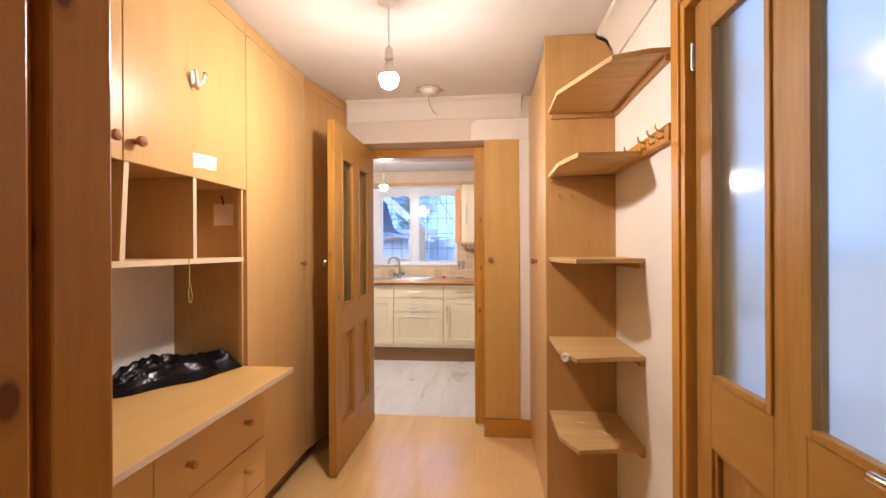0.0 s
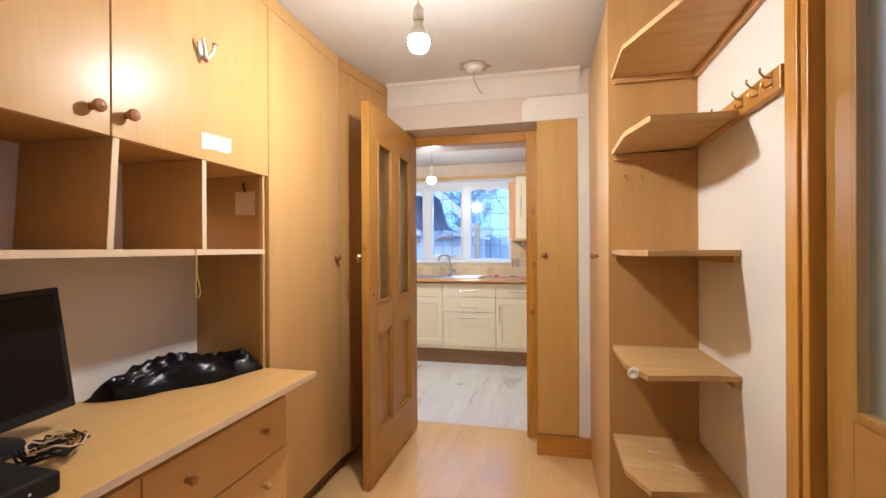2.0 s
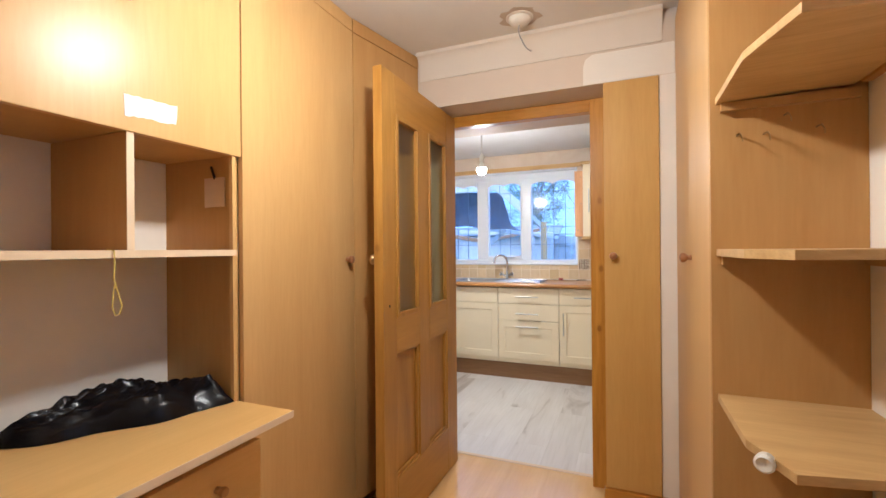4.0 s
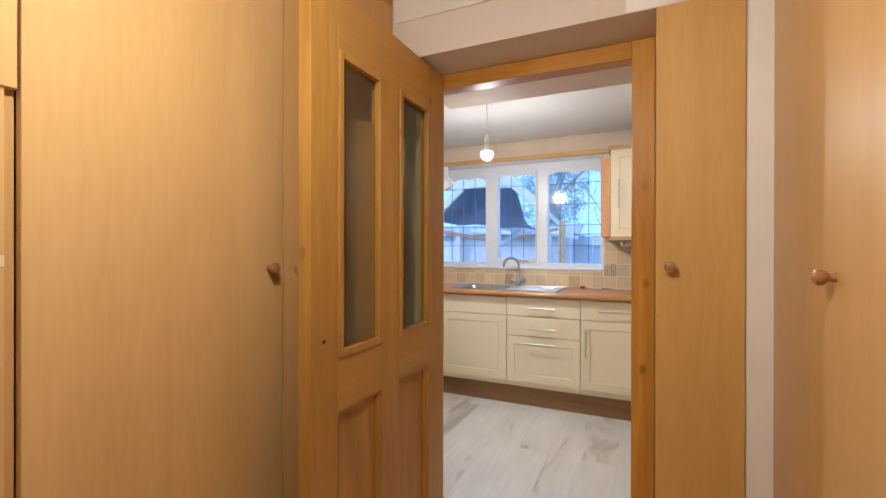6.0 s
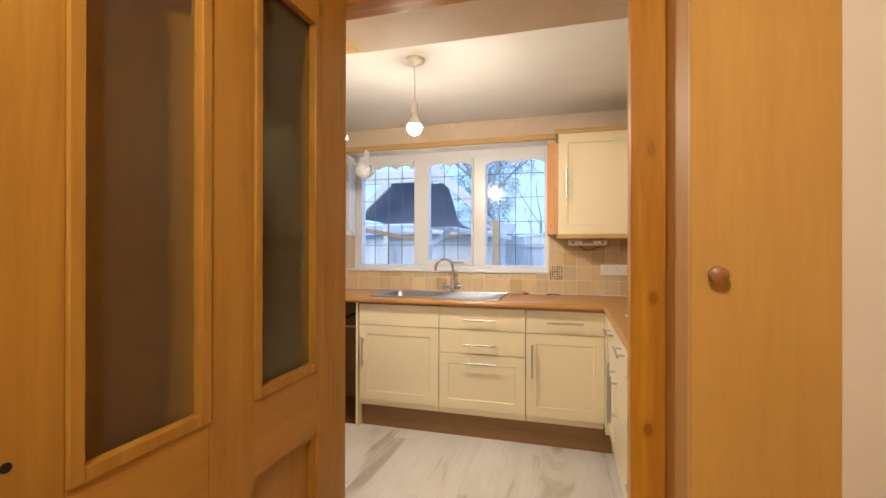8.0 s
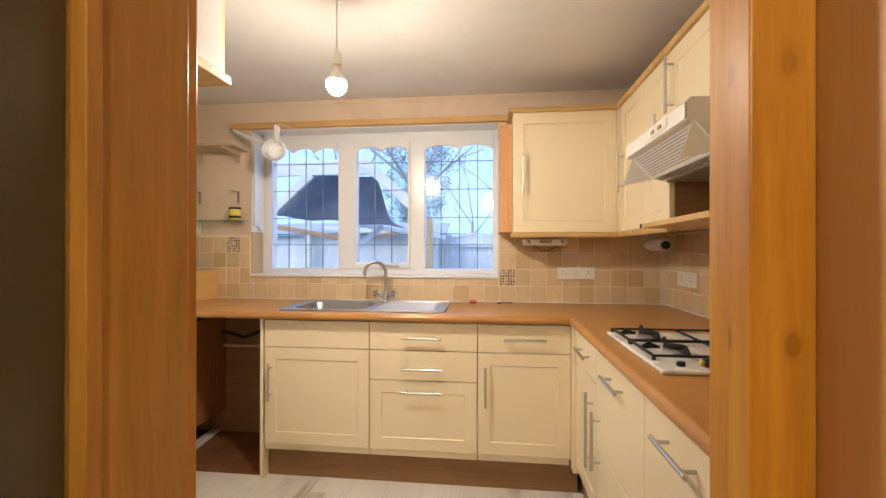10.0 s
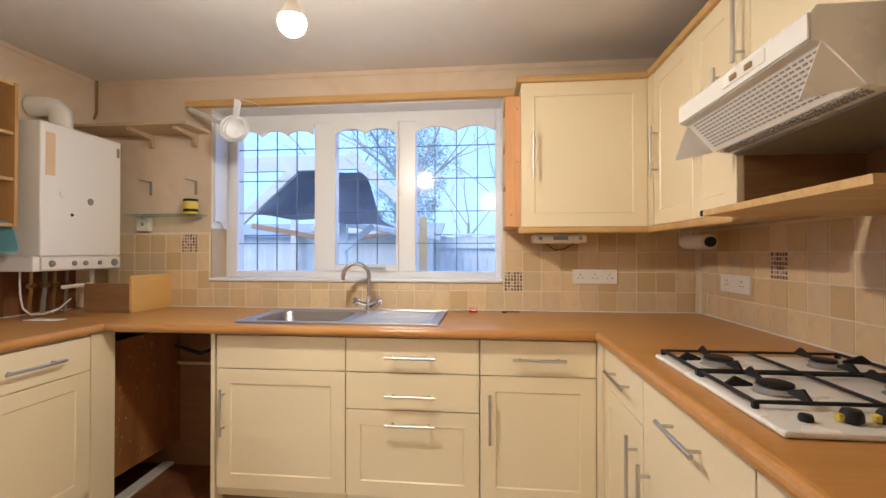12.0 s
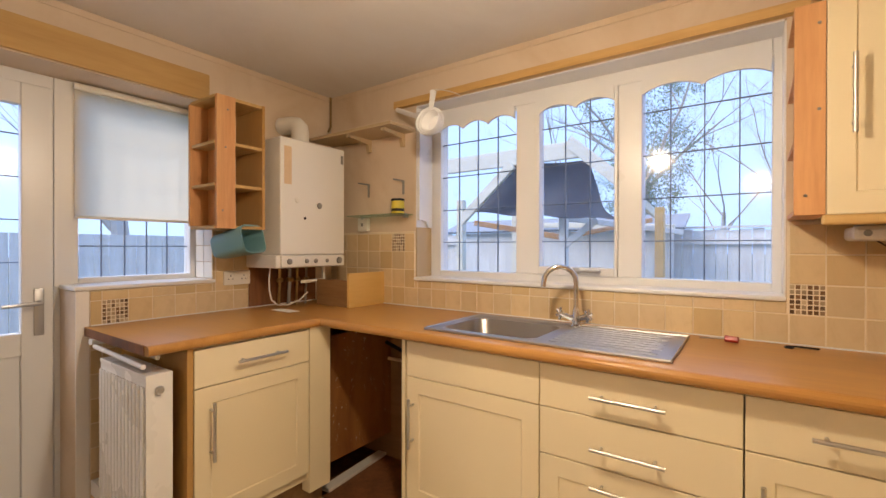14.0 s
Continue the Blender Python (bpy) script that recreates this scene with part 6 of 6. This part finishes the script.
sw = thing("switch_box", (-2.43, WY, 1.37), "small white switch box on the wall", "switch")
part("box", bm_boxes((-2.47, -2.39, WY - 0.03, WY - 0.001, 1.345, 1.425), bevel=0.004), PLASTIC, sw)
part("switch", bm_boxes((-2.437, -2.423, WY - 0.034, WY - 0.0305, 1.375, 1.395)), GREY, sw)
solid("corner_pipe", bm_tube([(-2.735, 5.43, KC - 0.002), (-2.735, 5.43, 2.04), (-2.72, 5.40, 2.0)], 0.007, 8), BRASS, "thin pipe dropping down the room corner", "pipe", smooth=True)

# window pelmet batten, bracket arm and measuring cups
solid("batten", bm_boxes((-2.17, -0.30, 5.415, WY - 0.001, 2.054, 2.092), bevel=0.002), STRIP_WOOD, "yellow wooden batten along the window head", "batten")
# Added board: stands for the wall's warm ochre band over the back door.
solid("pelmet_board", bm_boxes((LX + 0.001, LX + 0.02, 3.375, 4.64, 1.99, 2.125), bevel=0.002), wood("ochre_band_pine", (0.46, 0.28, 0.10), (0.56, 0.36, 0.14), "y", (0.5, 0.65), 0.8, 0.2, 0.9, 0.1), "orange-brown board added for the wall's warm band above the back door", "pelmet")
arm = thing("bracket_arm", (-2.13, 5.40, 2.03), "white bracket arm carrying the measuring cups", "bracket")
beam(arm, "arm", (-2.13, 5.40, 2.036), (-1.77, 5.225, 1.875), 0.02, 0.026, UPVC)
solid("cup_hook", bm_tube([(-1.712, 5.42, 2.045), (-1.712, 5.32, 2.035), (-1.712, 5.21, 2.012), (-1.712, 5.196, 2.002)], 0.002, 6), PLASTIC, "thin white wire hook holding the measuring cups", "hook", smooth=True)
cups = thing("measuring_cups", (-1.72, 5.2, 1.85), "nested white measuring cups hanging by their handles", "measuring cups")
for k in range(3):
    r = 0.072 - 0.008 * k
    cm = Matrix.Translation((-1.725 + 0.018 * k, 5.20 - 0.012 * k, 1.838 - 0.004 * k)) @ Matrix.Rotation(radians(14 - 10 * k), 4, "Z") @ Matrix.Rotation(radians(78), 4, "X")
    cb = bm_lathe([(r * 0.75, 0), (r, 0.035), (r, 0.045), (r * 0.94, 0.045), (r * 0.70, 0.006), (0.001, 0.005)], (0, 0, 0), (0, 0, 1), 28)
    cb = join(cb, bm_boxes((-0.010, 0.010, r * 0.95, r + 0.092, 0.038, 0.043), bevel=0.001))
    cb.transform(cm)
    part("cup", cb, UPVC, cups, "", True)

# roller blind
rb = thing("roller_blind", (-2.9, 4.4, 1.4), "cream roller blind pulled half down", "blind")
part("fabric", bm_boxes((-2.925, -2.9235, 4.145, 4.642, 1.385, 1.955)), BLIND, rb)
part("tube", bm_tube([(-2.925, 4.14, 1.963), (-2.925, 4.648, 1.963)], 0.016, 14), PLASTIC, rb, "", True)
part("bottom_bar", bm_boxes((-2.93, -2.919, 4.145, 4.642, 1.372, 1.3848), bevel=0.002), PLASTIC, rb)

# radiator and towel rail
rad = thing("radiator", (-2.47, 4.16, 0.1), "white ribbed panel radiator standing out from the wall", "radiator")
part("end_cap", bm_boxes((-2.172, -2.165, 4.14, 4.226, 0.14, 0.80), bevel=0.002), WHITE, rad)
part("grille", bm_boxes((-2.60, -2.1725, 4.14, 4.226, 0.785, 0.80), bevel=0.002), WHITE, rad)
part("panel", bm_boxes((-2.60, -2.1725, 4.143, 4.149, 0.14, 0.784)), WHITE, rad)
part("panel", bm_boxes((-2.60, -2.1725, 4.217, 4.223, 0.14, 0.784)), WHITE, rad)
for k in range(13):
    x = -2.595 + 0.0325 * k
    part("rib", bm_boxes((x, x + 0.021, 4.135, 4.1435, 0.165, 0.76), bevel=0.0035), WHITE, rad)
part("valve", bm_lathe([(0.013, 0), (0.015, 0.008), (0.012, 0.016), (0.001, 0.017)], (-2.1652, 4.18, 0.745), (1, 0, 0)), STEEL, rad, "chrome air valve", True)
part("bracket", bm_boxes((LX + 0.001, -2.60, 4.15, 4.21, 0.2, 0.26)), WHITE, rad)
for x in (-2.55, -2.22):
    part("foot_pipe", bm_tube([(x, 4.183, 0.003), (x, 4.183, 0.15)], 0.008, 8), BRASS, rad)
solid("towel_rail", join(bm_tube([(-2.62, 4.13, 0.845), (-2.16, 4.13, 0.835)], 0.009, 10), bm_tube([(-2.66, 4.19, 0.855), (-2.20, 4.19, 0.85)], 0.009, 10), bm_boxes((-2.66, -2.62, 4.12, 4.262, 0.852, 0.872))), WHITE, "pale towel rails under the worktop end", "rail", smooth=True)


setting("trim_corner", bm_boxes((RX - 0.0125, RX - 0.0002, WY - 0.0125, WY - 0.0002, TOP + 0.006, 1.338)), GROUT, "grouted joint in the tiled corner")
setting("trim_west", bm_boxes((LX + 0.0005, LX + 0.008, 4.10, 4.1465, 0.002, 1.061), bevel=0.002), FILLER, "bare plaster edge of the kitchen wall")


# sockets, radio, roll and small things
def socket(f, u0, u1, v0, v1, gangs, label):
    ob = thing("socket", f((u0 + u1) / 2, v0, 0), label, "socket", "wall sockets")
    plate = part("plate", bm_front(f, u0, u1, v0, v1, 0.009, ease=0.002), PLASTIC, ob)
    w = (u1 - u0) / gangs
    for g in range(gangs):
        c = u0 + w * (g + 0.5)
        h = (v1 - v0)
        for du, dv, a, b in ((0, 0.24, 0.004, 0.009), (-0.011, -0.12, 0.006, 0.004), (0.011, -0.12, 0.006, 0.004)):
            part("pin_hole", bm_front(f, c + du - a / 2, c + du + a / 2, v0 + h * (0.5 + dv * 0.7) - b / 2, v0 + h * (0.5 + dv * 0.7) + b / 2, 0.0098, ease=0.0002), BLACK, plate)
        part("switch", bm_front(f, c + 0.018, c + 0.026, v0 + h * 0.62, v0 + h * 0.8, 0.0115, ease=0.001), PLASTIC, plate)
    return ob


TW = WY - 0.010
fT = facing("-y", TW)
fTR = facing("-x", RX - 0.010)
fTL = facing("+x", LX + 0.010)
socket(fT, 0.0, 0.225, 1.058, 1.132, 3, "white triple wall socket on the tiles")
socket(fTR, 5.01, 5.235, 1.045, 1.122, 2, "white double wall socket on the tiles")
socket(fTL, 4.715, 4.862, 1.044, 1.118, 2, "white double wall socket beside the boiler")
radio = thing("radio", (-0.09, 5.3, 1.27), "slim white under-cabinet radio", "radio")
part("body", bm_boxes((-0.222, 0.03, 5.235, 5.40, 1.268, 1.3115), bevel=0.012), PLASTIC, radio)
part("display", bm_boxes((-0.13, -0.06, 5.232, 5.2352, 1.282, 1.30)), GREY, radio, "dark display")
for x in (-0.19, 0.0):
    part("button", bm_lathe([(0.010, 0), (0.009, 0.004), (0.001, 0.005)], (x, 5.2355, 1.29), (0, -1, 0)), GREY, radio, "", True)
part("hanger", bm_boxes((-0.2, 0.01, 5.30, 5.38, 1.3116, 1.3445)), GREY, radio)
solid("radio_cable", bm_tube([(-0.15, 5.37, 1.27), (-0.10, 5.40, 1.235), (-0.05, 5.41, 1.24), (0.0, 5.38, 1.27)], 0.0025, 6), BLACK, "thin black radio cable", "cable", smooth=True)
roll = thing("roll_holder", (0.57, 5.0, 1.3), "white paper-roll holder under the corner cabinet", "roll holder")
part("roll", bm_tube([(0.50, 5.28, 1.272), (0.50, 5.06, 1.268)], 0.032, 18), PAPER, roll, "", True)
part("end_cap", bm_tube([(0.50, 5.0595, 1.268), (0.50, 5.045, 1.268)], 0.022, 14), BLACK, roll, "black end cap", True)
part("bracket", bm_boxes((0.47, 0.53, 5.281, 5.288, 1.26, 1.3445)), PLASTIC, roll)
sd = thing("screwdriver", (-0.52, 5.36, TOP), "small screwdriver with a red handle on the worktop", "screwdriver")
part("handle", bm_tube([(-0.54, 5.36, TOP + 0.0125), (-0.50, 5.352, TOP + 0.0125)], [0.012, 0.011], 8), RED, sd, "red handle", True)
part("shaft", bm_tube([(-0.541, 5.36, TOP + 0.0125), (-0.62, 5.376, TOP + 0.004)], 0.003, 6), STEEL, sd)
solid("keys", join(bm_tube([(-0.37, 5.38, TOP + 0.003), (-0.34, 5.375, TOP + 0.007), (-0.28, 5.39, TOP + 0.003)], 0.003, 6), bm_tube([(-0.36 + 0.012 * math.cos(k * 0.785), 5.365 + 0.012 * math.sin(k * 0.785), TOP + 0.003) for k in range(9)], 0.002, 6)), BLACK, "small dark keys and wire on the worktop", "keys")
solid("paper_slip", bm_boxes((-2.56, -2.40, 4.88, 4.94, TOP + 0.0005, TOP + 0.002)), PAPER, "white paper slip on the worktop", "paper")

# wall cabinet beside the doorway, seen past the jamb
gc = thing("wall_cabinet", (-1.2, 3.5, 1.62), "glazed wooden wall cabinet beside the doorway", "cabinet")
part("carcass", bm_boxes((-1.38, -1.14, 3.355, 3.77, 1.725, 2.08), bevel=0.001), UPVC, gc)
part("base_board", bm_boxes((-1.39, -1.13, 3.3545, 3.80, 1.70, 1.7245), bevel=0.002), BEECH_X, gc)
part("cornice", bm_boxes((-1.39, -1.03, 3.635, 3.82, 2.0805, 2.13), bevel=0.004), BEECH_X, gc)
part("door", bm_boxes((-1.375, -1.142, 3.7705, 3.788, 1.727, 2.078), bevel=0.002), CREAM, gc)


# ---- tiles, last ----
def tiles(wall_name, f, u0, u1, v0, v1, holes, mosaics, seed, su=0.0972, sv=0.104):
    """Square tiles on a wall, each its own piece; holes and mosaics as rectangles."""
    wall = bpy.data.objects[wall_name]
    rng = random.Random(seed)
    gap = 0.0035
    meshes = {}
    nu, nv = int(round((u1 - u0) / su)), int(math.ceil((v1 - v0) / sv - 0.2))
    g = part("grout", bm_front(f, u0, u1, v0, v1, 0.0072), GROUT, wall) if not holes else None
    if holes:
        gb = None
        us = sorted({u0, u1, *[h[0] for h in holes], *[h[1] for h in holes]})
        vs = sorted({v0, v1, *[h[2] for h in holes], *[h[3] for h in holes]})
        for a, b in zip(us, us[1:]):
            for c, d in zip(vs, vs[1:]):
                mu, mv = (a + b) / 2, (c + d) / 2
                if a < u0 or b > u1 or c < v0 or d > v1 or any(h[0] < mu < h[1] and h[2] < mv < h[3] for h in holes):
                    continue
                q = bm_front(f, a, b, c, d, 0.0072)
                gb = q if gb is None else join(gb, q)
        g = part("grout", gb, GROUT, wall)
    for i in range(nu):
        for j in range(nv):
            a, b = u0 + i * su, min(u0 + (i + 1) * su, u1)
            c, d = v0 + j * sv, min(v0 + (j + 1) * sv, v1)
            rects = [(a, b, c, d)]
            for h in holes:
                nxt = []
                for r in rects:
                    if r[1] <= h[0] or r[0] >= h[1] or r[3] <= h[2] or r[2] >= h[3]:
                        nxt.append(r)
                        continue
                    for s in ((r[0], min(r[1], h[0]), r[2], r[3]), (max(r[0], h[1]), r[1], r[2], r[3]), (max(r[0], h[0]), min(r[1], h[1]), r[2], min(r[3], h[2])), (max(r[0], h[0]), min(r[1], h[1]), max(r[2], h[3]), r[3])):
                        if s[1] - s[0] > 0.012 and s[3] - s[2] > 0.012:
                            nxt.append(s)
                rects = nxt
            mos = any(m[0] < (a + b) / 2 < m[1] and m[2] < (c + d) / 2 < m[3] for m in mosaics)
            for a_, b_, c_, d_ in rects:
                if mos:
                    n = 6
                    for p in range(n):
                        for q in range(n):
                            mu, mv = (b_ - a_) / n, (d_ - c_) / n
                            piece(wall, "mosaic_piece", f, a_ + p * mu + 0.0012, a_ + (p + 1) * mu - 0.0012, c_ + q * mv + 0.0012, c_ + (q + 1) * mv - 0.0012, 0.0085, MOSAIC, meshes)
                else:
                    piece(wall, "tile", f, a_ + gap / 2, b_ - gap / 2, c_ + gap / 2, d_ - gap / 2, 0.009 + rng.uniform(-0.0006, 0.0008), TILE, meshes)
    return wall


def piece(parent, name, f, a, b, c, d, thick, mat, meshes):
    key = (name, round(b - a, 4), round(d - c, 4))
    if key not in meshes:
        o = f(0, 0, 0)
        bm = bm_front(f, 0, b - a, 0, d - c, 0.009, ease=0.002)
        bm.transform(Matrix.Translation(-Vector(o)))
        me = bpy.data.meshes.new(name)
        bm.to_mesh(me)
        bm.free()
        me.materials.append(mat)
        meshes[key] = me
    ob = new(name, meshes[key])
    ob.parent = parent
    ob.location = f(a, c, thick - 0.009)
    return ob


tiles("wall_north", facing("-y", WY), -2.689, 0.638, TOP + 0.002, 1.338, [(-2.032, -0.362, 1.058, 2.0)], [(-0.356, -0.26, 1.02, 1.12), (-2.19, -2.10, 1.22, 1.33)], 4)
tiles("wall_east", facing("-x", RX), 3.4342, 5.438, TOP + 0.002, 1.338, [(3.925, 4.46, 1.325, 1.4)], [(4.795, 4.89, 1.121, 1.22)], 5)
tiles("wall_west", facing("+x", LX), 3.9956, 5.436, 0.08, 1.338, [(3.9, 4.148, 0, 1.5), (4.04, 4.66, 1.058, 1.5), (4.29, 4.86, 0.0, TOP), (4.86, 5.44, 0, 1.136)], [(4.19, 4.287, 0.92, 1.02)], 6)
reveal = {}
for k in range(2):
    for n in range(3):
        piece(bpy.data.objects["wall_west"], "tile", facing("-y", 4.6755), -2.935 + 0.09 * k, -2.849 + 0.09 * k, 1.084 + 0.086 * n, 1.166 + 0.086 * n, 0.009, PLASTIC, reveal)
